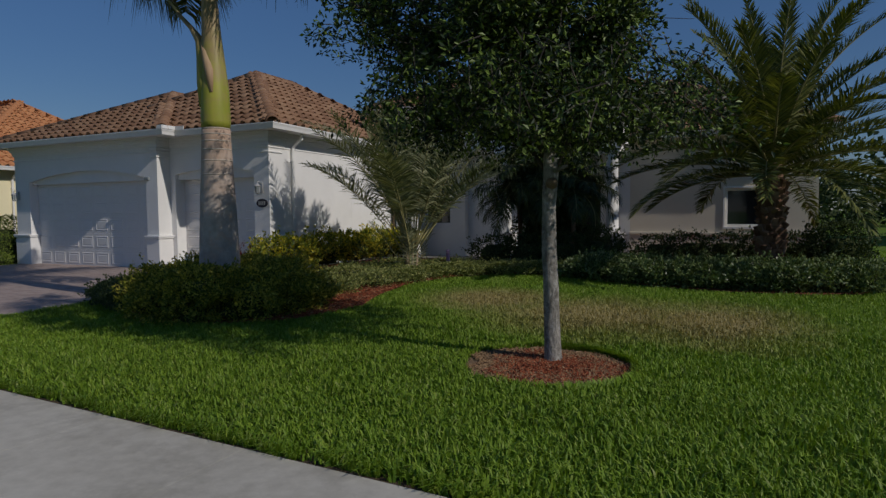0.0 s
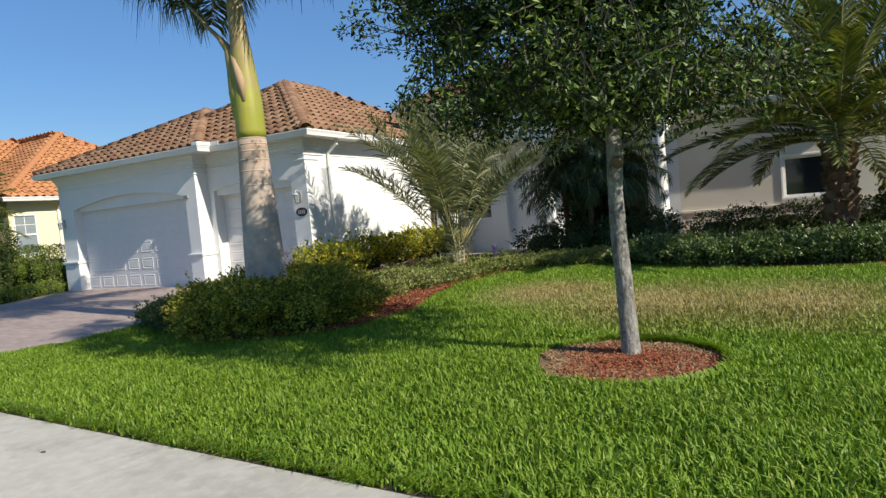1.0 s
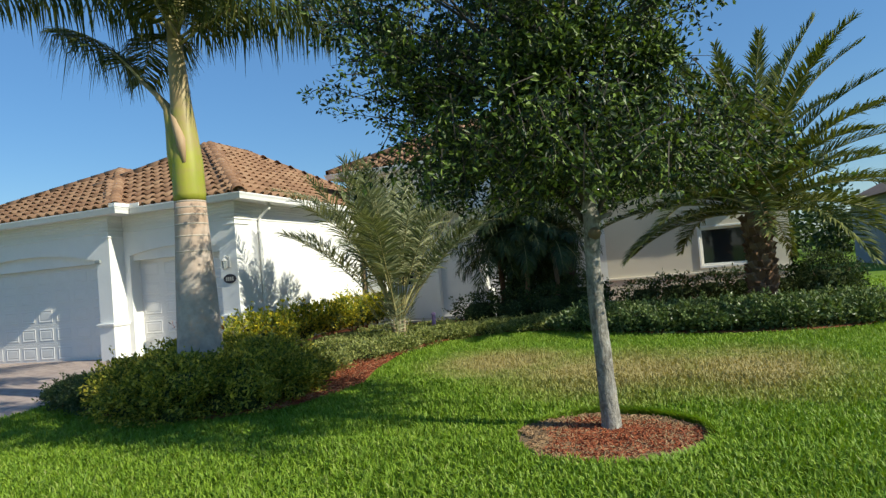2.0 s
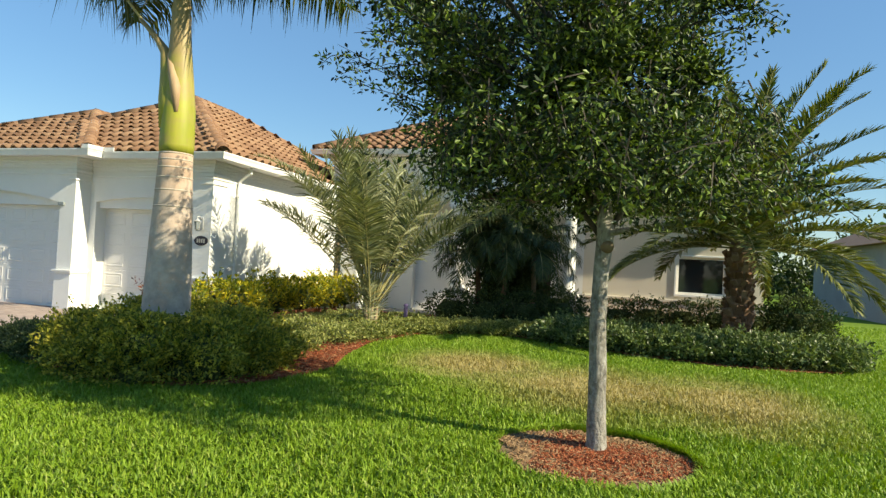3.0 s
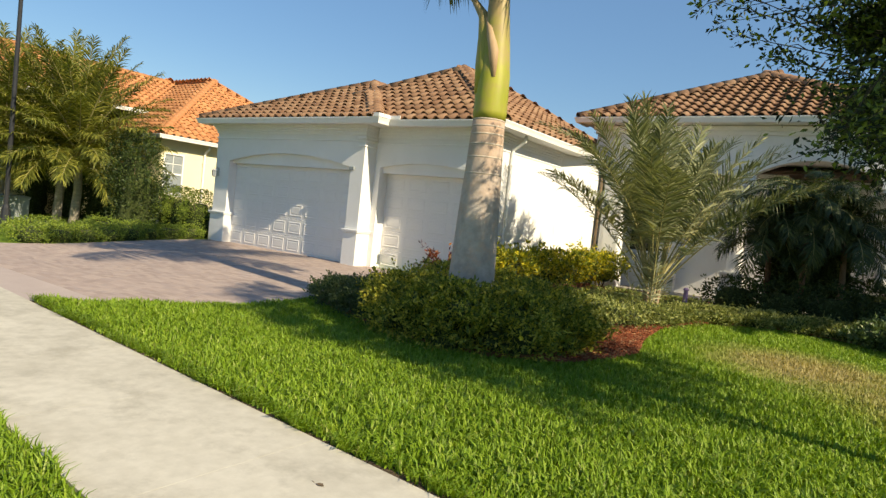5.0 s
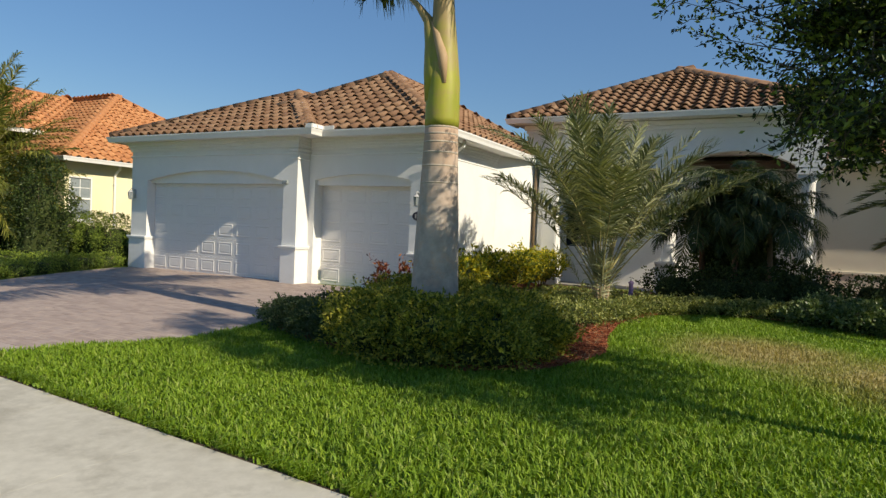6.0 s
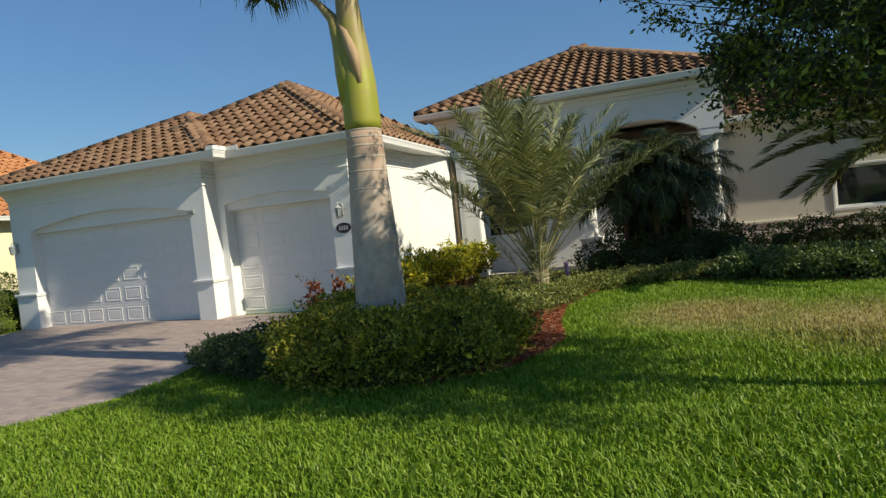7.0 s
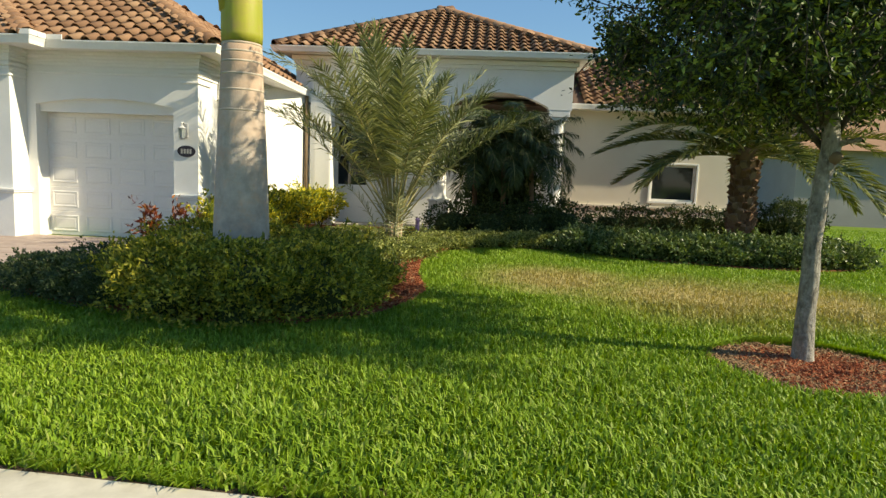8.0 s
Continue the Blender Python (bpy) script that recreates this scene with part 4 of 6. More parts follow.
def column(x, y, r=0.17):
    for a, b, s in ((-0.05, 0.78, 1.55), (0.78, 0.86, 1.75), (3.06, 3.14, 1.4), (3.14, PORCH_Z, 1.6)):
        part("column_block", Form().box(x - r * s, y - r * s, a, x + r * s, y + r * s, b), STUCCO, house, bevel=0.01)
    f = Form()
    f.tube([(x, y, 0.86), (x, y, 0.9), (x, y, 0.94), (x, y, 1.9), (x, y, 2.95), (x, y, 3.06)], [r * 1.25, r * 1.25, r * 1.05, r, r * 0.9, r * 1.15], 18)
    part("column", f, STUCCO, house, "round white porch column", smooth=True)


column(4.08, 5.58)
column(7.2, 5.58)
# porch: side wall with window, back wall with the front door, floor and ceiling
WX0, WX1 = 0.98, 1.92
part("wall", wall_y(0.36, 2.42, 6.4, 6.62, -0.05, PORCH_Z + 0.3, (WX0, WX1, 1.08, 2.85)), STUCCO, house)
for q in ((2.42, 6.62, 4.9, 6.9), (2.3, 6.62, 2.42, 7.4), (4.6, 6.9, 4.9, 7.6), (4.9, 7.6, 5.25, 7.85), (6.5, 7.6, 7.52, 7.85), (7.22, 6.7, 7.52, 7.6)):
    part("wall", Form().box(q[0], q[1], -0.05, q[2], q[3], PORCH_Z + 0.3), STUCCO, house)
part("wall", Form().box(5.25, 7.6, 2.55, 6.5, 7.85, PORCH_Z + 0.3), STUCCO, house)
part("porch_floor", Form().box(0.38, 5.35, -0.05, 7.5, 7.6, 0.06), FLOOR_SLAB, house)
part("porch_ceiling", Form().box(0.0, EY + 0.34, PORCH_Z + 0.42, 7.22, 7.85, PORCH_Z + 0.47), TRIM, house)
fd = part("front_door", Form().box(5.25, 7.66, 0.06, 6.5, 7.72, 2.55), DARK_WOOD, house, "dark wooden front door in deep shade", bevel=0.005)
for z0, z1 in ((0.2, 0.9), (1.05, 2.4)):
    for x0, x1 in ((5.35, 5.82), (5.93, 6.4)):
        part("panel", Form().box(x0, 7.645, z0, x1, 7.66, z1), DARK_WOOD, fd, bevel=0.008)


def window(parent, x0, x1, z0, z1, y, deep=0.1, bars=(), name_label="", sill=True, material=TRIM):
    """A sash window set into its opening: casing, mullion, panes, sill."""
    t = 0.055
    f = Form().box(x0, y, z0, x0 + t, y + deep, z1).box(x1 - t, y, z0, x1, y + deep, z1).box(x0 + t, y, z1 - t, x1 - t, y + deep, z1).box(x0 + t, y, z0, x1 - t, y + deep, z0 + t)
    win = part("window", f, material, parent, name_label, bevel=0.004)
    edges = [z0 + t] + [b for b in bars] + [z1 - t]
    for b in bars:
        part("mullion", Form().box(x0 + t, y + 0.015, b - 0.025, x1 - t, y + deep - 0.02, b + 0.025), material, win)
    for a, b in zip(edges[:-1], edges[1:]):
        part("pane", Form().box(x0 + t, y + deep * 0.5, a, x1 - t, y + deep * 0.5 + 0.008, b), GLASS, win, "dark window glass")
    if sill:
        part("sill", Form().box(x0 - 0.06, y - 0.08, z0 - 0.07, x1 + 0.06, y + deep, z0 - 0.002), material, win, bevel=0.006)
    return win


window(house, WX0, WX1, 1.08, 2.85, 6.43, bars=(1.98,), name_label="white sash window with dark glass", sill=False)

# right wing
WY = 6.7
WW0, WW1, WZ0, WZ1 = 10.05, 11.3, 1.02, 2.05
part("wall", wall_y(EX1, 12.25, WY, WY + 0.3, -0.05, 3.5, (WW0, WW1, WZ0, WZ1)), TAN, house, "tan stucco wall of the side wing")
part("wall", Form().box(11.95, WY + 0.3, -0.05, 12.25, 14.8, 3.5), TAN, house)
part("plinth", Form().box(EX1, WY - 0.05, -0.05, 12.3, WY, 0.78).box(EX1, WY - 0.09, 0.78, 12.34, WY, 0.86), TAN, house, bevel=0.01)
window(house, WW0, WW1, WZ0, WZ1, WY + 0.04, deep=0.14, name_label="white framed window of the side wing")
f = Form().box(WW0 - 0.06, WY - 0.03, WZ0 - 0.07, WW0 - 0.003, WY - 0.001, WZ1 + 0.06).box(WW1 + 0.003, WY - 0.03, WZ0 - 0.07, WW1 + 0.06, WY - 0.001, WZ1 + 0.06).box(WW0 - 0.003, WY - 0.03, WZ1 + 0.003, WW1 + 0.003, WY - 0.001, WZ1 + 0.06)
part("window_surround", f, TRIM, house, bevel=0.006)
gutter(house, [(7.62, 6.3), (12.6, 6.3), (12.6, 14.8)], 3.61)
part("soffit", Form().box(7.56, 6.36, 3.50, 12.5, 6.9, 3.53), TRIM, house)

ALL_HIPS = [H_SMALL, H_BIG, H_ENTRY, H_WING]
for hip, single, label in ((H_SMALL, 300, "weathered brown clay tile roof over the narrow bay"), (H_BIG, 300, "weathered brown clay tile roof over the wide bay"),
                           (H_ENTRY, 300, "weathered clay tile roof over the tall entry"), (H_WING, 120, "clay tile roof over the side wing")):
    roof(house, hip, [o for o in ALL_HIPS if o is not hip], TILE, TILE_STUFF, single, label,
         cut=(lambda p: p.x < 7.6 and p.y > EY - 0.1 and p.z < 4.4) if hip is H_WING else (lambda p: p.y > 9.6))


# lanterns by the garage doors
def wall_lantern(x, y, z):
    ob = thing("wall_lantern", "small weathered metal wall lantern on white stucco", "lantern", "garage lanterns", at=(x, y, z))
    part("backplate", Form().box(-0.05, -0.015, -0.16, 0.05, 0, 0.1), BRONZE, ob, bevel=0.01)
    part("arm", Form().tube([(0, -0.01, 0.05), (0, -0.09, 0.12), (0, -0.15, 0.1), (0, -0.15, 0.06)], 0.011, 6), BRONZE, ob, smooth=True)
    part("roof_cap", Form().tube([(0, -0.15, 0.0), (0, -0.15, 0.03), (0, -0.15, 0.07)], [0.085, 0.05, 0.012], 8), BRONZE, ob)
    part("glass", Form().tube([(0, -0.15, -0.17), (0, -0.15, -0.005)], [0.045, 0.066], 6), BLIND_GLASS, ob, "pale clear lantern glass")
    for k in range(6):
        a = math.pi * 2 * k / 6
        part("cage_bar", Form().tube([(0.05 * math.cos(a), -0.15 + 0.05 * math.sin(a), -0.18), (0.071 * math.cos(a), -0.15 + 0.071 * math.sin(a), 0.0)], 0.006, 4), BRONZE, ob)
    part("base_cup", Form().tube([(0, -0.15, -0.2), (0, -0.15, -0.175)], [0.025, 0.055], 8), BRONZE, ob)
    return ob


lamp_a = wall_lantern(-0.33, 0.0, 2.15)
copy_thing(lamp_a, pose(DL - 0.5, BAY_Y, 2.12))

# oval plaque with the number as plain bars
plaque = thing("number_plaque", "dark oval house plaque with pale figures", "plaque", at=(-0.315, 0, 1.735))
f = Form()
f.v = [(0.175 * math.cos(a), y, 0.108 * math.sin(a)) for y in (-0.02, 0.0) for a in [2 * math.pi * k / 28 for k in range(28)]]
f.f = [tuple(range(28))[::-1]] + [(k, (k + 1) % 28, 28 + (k + 1) % 28, 28 + k) for k in range(28)]
part("plate", f, PLAQUE, plaque)
for k in range(4):
    part("bar", Form().box(-0.105 + k * 0.057, -0.024, -0.045, -0.068 + k * 0.057, -0.0205, 0.045), WHITE_BAR, plaque)


# ---- neighbouring houses ----
nb = thing("house", "yellow stucco house with a bright orange tile roof", "house")
NX = -14.5
f = wall_x(NX - 0.3, NX, 0.60, 10.5, -0.05, 3.3, (0.74, 1.54, 1.22, 2.72))
part("wall", f, YELLOW, nb)
part("wall", Form().box(-39.5, 0.60, -0.05, NX - 0.3, 0.9, 3.3), YELLOW, nb)
win = part("window", Form().box(NX - 0.06, 0.74, 1.22, NX + 0.02, 0.79, 2.72).box(NX - 0.06, 1.49, 1.22, NX + 0.02, 1.54, 2.72).box(NX - 0.06, 0.79, 2.67, NX + 0.02, 1.49, 2.72).box(NX - 0.06, 0.79, 1.22, NX + 0.02, 1.49, 1.27), TRIM, nb, "white sash window with pale blinds")
part("mullion", Form().box(NX - 0.05, 0.79, 1.94, NX + 0.01, 1.49, 2.0), TRIM, win)
part("mullion", Form().box(NX - 0.045, 1.13, 2.0, NX - 0.02, 1.15, 2.67), TRIM, win)
part("mullion", Form().box(NX - 0.045, 0.79, 2.33, NX - 0.02, 1.49, 2.35), TRIM, win)
part("pane", Form().box(NX - 0.035, 0.79, 1.27, NX - 0.028, 1.49, 1.94), BLIND_GLASS, win)
part("pane", Form().box(NX - 0.035, 0.79, 2.0, NX - 0.028, 1.49, 2.67), BLIND_GLASS, win)
part("sill", Form().box(NX - 0.05, 0.68, 1.14, NX + 0.08, 1.60, 1.215), TRIM, win, bevel=0.006)
N_HIP = Hip(-40.0, -14.0, 0.3, 10.8, 3.3, 0.615)
N_HIP2 = Hip(-26.0, -18.4, -8.0, 9.0, 4.5, 0.53)
roof(nb, N_HIP, [N_HIP2], OTILE, OTILE, 0, "bright orange clay tile roof", cut=lambda p: p.y > 12)
roof(nb, N_HIP2, [N_HIP], OTILE, OTILE, 0, "bright orange clay tile roof of the higher block")
part("wall", Form().box(-25.6, -7.6, -0.05, -18.8, 0.5, 4.45), YELLOW, nb)
gutter(nb, [(-18.3, 0.3), (-14.0, 0.3), (-14.0, 10.6)], 3.31)
gutter(nb, [(-26.0, -8.0), (-18.4, -8.0), (-18.4, 2.2)], 4.51)
downspout(nb, NX, 2.35, 3.22, 0.1, out=(1, 0))

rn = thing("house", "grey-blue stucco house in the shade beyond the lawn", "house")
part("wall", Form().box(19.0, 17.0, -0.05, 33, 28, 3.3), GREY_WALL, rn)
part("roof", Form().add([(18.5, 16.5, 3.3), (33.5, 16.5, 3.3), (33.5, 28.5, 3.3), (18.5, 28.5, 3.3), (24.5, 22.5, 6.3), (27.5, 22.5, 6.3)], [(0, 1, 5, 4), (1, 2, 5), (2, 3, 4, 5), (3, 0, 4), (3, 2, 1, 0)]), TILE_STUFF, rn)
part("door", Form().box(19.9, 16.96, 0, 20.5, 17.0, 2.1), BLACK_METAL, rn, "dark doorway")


# ---- oak ----
oak = thing("oak_tree", "young live oak with pale grey trunk and dense small leaves", "tree", at=(0, 0, 0))
OB = Vector((8.455, -5.40, -0.24))
trunk = [OB, OB + Vector((0, 0, 0.12)), OB + Vector((-0.012, 0.0, 0.6)), OB + Vector((-0.035, -0.03, 1.2)), OB + Vector((-0.03, -0.06, 1.75)), OB + Vector((0.0, -0.1, 2.1)), OB + Vector((-0.05, -0.05, 2.6)), OB + Vector((-0.1, -0.03, 3.3)), OB + Vector((-0.2, 0.0, 4.2))]
f = Form()
rad = [0.12, 0.096, 0.085, 0.078, 0.072, 0.08, 0.058, 0.045, 0.025]
zs = [p.z for p in trunk]
for i in range(75):
    z = zs[0] + (zs[-1] - zs[0]) * i / 74
    c = Vector((float(np.interp(z, zs, [p.x for p in trunk])), float(np.interp(z, zs, [p.y for p in trunk])), z))
    r = float(np.interp(z, zs, rad))
    for k in range(24):
        a = 2 * math.pi * k / 24
        q = Vector((math.cos(a), math.sin(a), 0))
        rough = 1 + 0.10 * noise.noise(Vector((q.x * 1.2, q.y * 1.2, z * 2.2))) + 0.07 * noise.noise(Vector((q.x * 4, q.y * 4, z * 7)))
        f.v.append(tuple(c + q * r * rough))
f.f = [(i * 24 + k, i * 24 + (k + 1) % 24, (i + 1) * 24 + (k + 1) % 24, (i + 1) * 24 + k) for i in range(74) for k in range(24)]
part("trunk", f, OAK_BARK, oak, "mottled grey furrowed trunk", smooth=True)
part("knot", Form().tube([OB + Vector((0.0, -0.10, 1.98)), OB + Vector((0.03, -0.15, 2.0)), OB + Vector((0.05, -0.19, 2.0))], [0.075, 0.06, 0.03], 10), STEM, oak, "brown callused knot", smooth=True)
part("stub", Form().tube([OB + Vector((0, -0.12, 2.1)), OB + Vector((0.12, -0.17, 2.14)), OB + Vector((0.2, -0.2, 2.16))], [0.036, 0.022, 0.018], 8), OAK_BARK, oak, "sawn-off limb stub", smooth=True)
CROWN = Vector((7.74, -5.35, 3.95))
CR = Vector((1.85, 2.0, 1.85))
orng = random.Random(11)
tw, tips = Form(), []


def crown_share(p):
    w = p - CROWN
    return math.sqrt((w.x / CR.x) ** 2 + (w.y / CR.y) ** 2 + (w.z / CR.z) ** 2)


def spray(base, way, reach, n):
    """A clump of twigs round a branch end."""
    for _ in range(n):
        off = Vector((orng.gauss(0, 1), orng.gauss(0, 1), orng.gauss(0, 0.8))).normalized() * 0.9 + way * 0.7
        a = base + way * orng.uniform(-0.25, 0.1)
        tips.append((a, a + off.normalized() * reach * orng.uniform(0.45, 1.15)))


for i in range(30):
    # limbs spread over the crown, the lower ones first
    zf = -0.72 + 1.66 * (i / 29)
    a = i * 2.39996 + orng.uniform(-0.3, 0.3)
    rr = math.sqrt(max(0.05, 1 - zf * zf * 0.9))
    end = CROWN + Vector((CR.x * rr * math.cos(a), CR.y * rr * math.sin(a), CR.z * zf)) * orng.uniform(0.62, 1.0)
    end.z = max(end.z, 2.45 + 0.18 * max(0, 7.9 - end.x))
    start = OB + Vector((-0.03 - 0.05 * (i / 29), -0.05, 2.0 + 1.9 * (i / 29)))
    mid = start.lerp(end, 0.5) + Vector((orng.uniform(-.25, .25), orng.uniform(-.25, .25), 0.24))
    part("limb", Form().tube([start, start.lerp(mid, 0.5) + Vector((0, 0, 0.07)), mid, mid.lerp(end, 0.6), end], [0.03, 0.024, 0.017, 0.01, 0.004], 6), LIMB_BARK, oak, smooth=True)
    way = (end - mid).normalized()
    spray(end, way, 0.42, 24)
    for k in range(4):
        t = 0.15 + 0.85 * (k + orng.random()) / 4
        base = mid.lerp(end, t)
        out = (way + Vector((orng.gauss(0, 0.8), orng.gauss(0, 0.8), orng.gauss(0, 0.5)))).normalized()
        knot = base + out * orng.uniform(0.25, 0.6)
        tw.tube([base, base.lerp(knot, 0.5) + Vector((0, 0, 0.03)), knot], [0.01, 0.008, 0.005], 4, cap=False)
        if crown_share(knot) < 1.05 and knot.z > 2.15 + 0.18 * max(0, 7.9 - knot.x):
            spray(knot, out, 0.36, 20)
    spray(start.lerp(mid, 0.7), (mid - start).normalized(), 0.4, 12)
# thin sprigs beyond the outline
for k in range(56):
    a, zf = orng.uniform(1.9, 4.4) if k % 3 else orng.uniform(0, 6.283), orng.uniform(-0.55, 0.8)
    rr = math.sqrt(1 - zf * zf * 0.9)
    base = CROWN + Vector((CR.x * rr * math.cos(a), CR.y * rr * math.sin(a), CR.z * zf)) * 0.82
    base.z = max(base.z, 2.6 + 0.16 * max(0, 7.9 - base.x))
    way = Vector((math.cos(a), math.sin(a), orng.uniform(-0.15, 0.5))).normalized()
    end = base + way * orng.uniform(0.35, 0.75)
    tw.tube([base - way * 0.3, base, end], [0.008, 0.006, 0.003], 4, cap=False)
    for j in range(5):
        b = base.lerp(end, j / 4)
        tips.append((b, b + (way + Vector((orng.gauss(0, 0.6), orng.gauss(0, 0.6), orng.gauss(0, 0.4)))).normalized() * 0.2))
# hanging twigs low round the fork
for k in range(520):
    a, rr = orng.uniform(0, 6.283), 1.75 * math.sqrt(orng.random())
    base = OB + Vector((-0.2 + rr * math.cos(a) * 1.1, rr * math.sin(a), 2.55 + 0.75 * orng.random()))
    tips.append((base, base + Vector((orng.gauss(0, 0.25), orng.gauss(0, 0.25), -orng.uniform(0.15, 0.55)))))
pts, aims = [], []
for a, b in tips:
    if b.z < 1.98 + 0.18 * max(0, 7.9 - b.x) or orng.random() < (0.55 if b.z > 3.5 else 0.0) + (0.22 if b.x < 7.0 else 0.0):
        continue
    tw.tube([a, a.lerp(b, 0.5) + Vector((0, 0, 0.03)), b], [0.007, 0.005, 0.003], 3, cap=False)
    d = np.array(b - a)
    k = orng.randint(22, 38) + (12 if b.z < 3.4 and b.x > 6.8 else 0)
    t = rng.uniform(0.1, 1.1, (k, 1))
    p = np.array(a) + d * t + rng.normal(0, 0.05, (k, 3)) * [1, 1, 0.8]
    pts.append(p)
    aims.append(unit(p - (np.array(a) + d * t)) + unit(d) * 0.5 + [0, 0, 0.2])
tagged(part("fine_twig", tw, LIMB_BARK, oak), kind="stuff")
pts, aims = np.concatenate(pts), np.concatenate(aims)
part("crown", leaves(pts, aims, 0.066, 0.031, spread=0.65), OAK_LEAF, oak, "dense crown of small glossy dark green leaves")

# ---- royal palm ----
rp = thing("royal_palm", "royal palm with swollen grey trunk and yellow-green crownshaft", "palm tree", at=(0, 0, 0))
RP = Vector((2.44, -4.2, -0.12))
f = Form()
prof = [(-0.1, .345), (0, .34), (.25, .338), (.8, .325), (1.3, .305), (1.8, .284), (2.3, .256), (2.8, .234), (3.0, .226)]
f.tube([RP + Vector((0, 0, z)) for z, r in prof], [r for z, r in prof], 28)
part("trunk", f, PALM_BARK, rp, "smooth grey ringed trunk", smooth=True)
for z in (2.22, 2.45, 2.63, 2.77, 2.88, 2.97):
    r = float(np.interp(z, [q[0] for q in prof], [q[1] for q in prof]))
    part("leaf_scar", Form().tube([RP + Vector((0, 0, z)), RP + Vector((0, 0, z + 0.012)), RP + Vector((0, 0, z + 0.024))], [r + 0.0005, r + 0.003, r + 0.0005], 28), PALM_SCAR, rp, smooth=True)
cs = [(3.0, .23), (3.1, .236), (3.6, .228), (4.1, .19), (4.5, .155), (5.1, .125), (6.2, .07)]
part("crownshaft", Form().tube([RP + Vector((0.01 * (z - 3) - 0.05 * max(0, z - 3.4), 0, z)) for z, r in cs], [r for z, r in cs], 24), CROWNSHAFT, rp, "smooth yellow-green crownshaft", smooth=True)
part("sheath", Form().tube([RP + Vector((-0.09, -0.05, 3.35)), RP + Vector((-0.10, -0.06, 3.75)), RP + Vector((-0.15, -0.06, 4.15)), RP + Vector((-0.24, -0.06, 4.45)), RP + Vector((-0.42, -0.07, 4.68)), RP + Vector((-0.7, -0.08, 4.95))], [0.15, 0.165, 0.125, 0.075, 0.04, 0.03], 14), CROWNSHAFT, rp, "old leaf base peeling away", smooth=True)
part("torn_edge", Form().tube([RP + Vector((0.10, -0.17, 3.55)), RP + Vector((0.06, -0.17, 3.9)), RP + Vector((-0.04, -0.15, 4.2)), RP + Vector((-0.16, -0.10, 4.42))], [0.04, 0.075, 0.06, 0.02], 8), SHEATH, rp, "dry pinkish edge of the split sheath", smooth=True)
prg = random.Random(5)
for k in range(15):
    az = k * 137.5 + 8
    rise = 0.5 + 0.85 * (k / 14)
    add_frond(rp, (RP.x, RP.y, RP.z + 5.4 + 0.035 * k), az, ROYAL_LEAF, length=3.1, rise=rise, droop=0.95 + prg.uniform(0, 0.4), leaflet=0.72, pairs=105, hang=0.75, lift=0.05, sweep=0.35, width=0.035, stalk=0.12, seed=100 + k)
add_frond(rp, (RP.x - 0.66, RP.y - 0.08, RP.z + 4.92), 172, ROYAL_LEAF, length=2.7, rise=0.8, droop=0.6, leaflet=0.66, pairs=100, hang=0.9, lift=0.0, sweep=0.3, width=0.035, stalk=0.2, seed=55)


# ---- silvery clump palm by the side wall ----
cpalm = thing("clump_palm", "clumping date palm with long silvery arching fronds", "palm tree", at=(0, 0, 0))
CB = Vector((3.60, 0.45, 0.02))
for k in range(7):
    a = k * 0.9
    p = CB + Vector((0.11 * math.cos(a), 0.11 * math.sin(a), 0))
    part("stem", Form().tube([p, p + Vector((0.01 * math.cos(a), 0.01 * math.sin(a), 0.22)), p + Vector((0.05 * math.cos(a), 0.05 * math.sin(a), 0.55))], [0.05, 0.042, 0.012], 8), TAN_STEM, cpalm, "tan fibrous stem", smooth=True)
for k in range(42):
    a = k * 137.5 + prg.uniform(-15, 15)
    q = ((k * 19) % 42) / 42
    ar = radians(a)
    inner = q < 0.6
    add_frond(cpalm, (CB.x + 0.1 * math.cos(ar), CB.y + 0.1 * math.sin(ar), 0.45 + 0.3 * prg.random()), a, SILVER_LEAF, length=prg.uniform(2.8, 3.4), thick=0.015, rise=1.53 - 0.7 * q, droop=prg.uniform(0.2, 0.65) if inner else prg.uniform(0.45, 0.95), leaflet=prg.uniform(0.44, 0.56), pairs=66, hang=prg.uniform(0.05, 0.22), lift=0.3, sweep=0.8, width=0.026, stalk=prg.uniform(0.24, 0.4), bend=prg.uniform(-0.07, 0.07), seed=200 + k, curve=1.5, mess=0.17)
add_frond(cpalm, (CB.x - 0.08, CB.y, 0.7), 196, SILVER_LEAF, length=4.1, thick=0.013, rise=1.3, droop=1.25, leaflet=0.46, pairs=90, hang=0.3, lift=0.3, sweep=0.8, width=0.017, stalk=0.3, seed=291, curve=1.5, mess=0.25)
add_frond(cpalm, (CB.x - 0.08, CB.y, 0.7), 178, SILVER_LEAF, length=3.9, thick=0.013, rise=1.3, droop=1.15, leaflet=0.46, pairs=90, hang=0.3, lift=0.3, sweep=0.8, width=0.017, stalk=0.3, seed=292, curve=1.5, mess=0.25)

for k in range(4):
    a = k * 137.5 + 150
    add_frond(cpalm, (CB.x + 0.16 * math.cos(radians(a)), CB.y + 0.16 * math.sin(radians(a)), 0.08), a, SILVER_LEAF, length=prg.uniform(0.9, 1.7), thick=0.012, rise=prg.uniform(1.1, 1.5), droop=prg.uniform(0.3, 0.9), leaflet=0.3, pairs=36, hang=0.2, lift=0.3, sweep=0.9, width=0.018, stalk=0.2, seed=260 + k, mess=0.2)

# ---- date palm in the bed by the wing ----
dpalm = thing("date_palm", "stout date palm with rough boot-covered trunk and wide crown", "palm tree", at=(0, 0, 0))
DB = Vector((10.95, 2.5, 0.0))
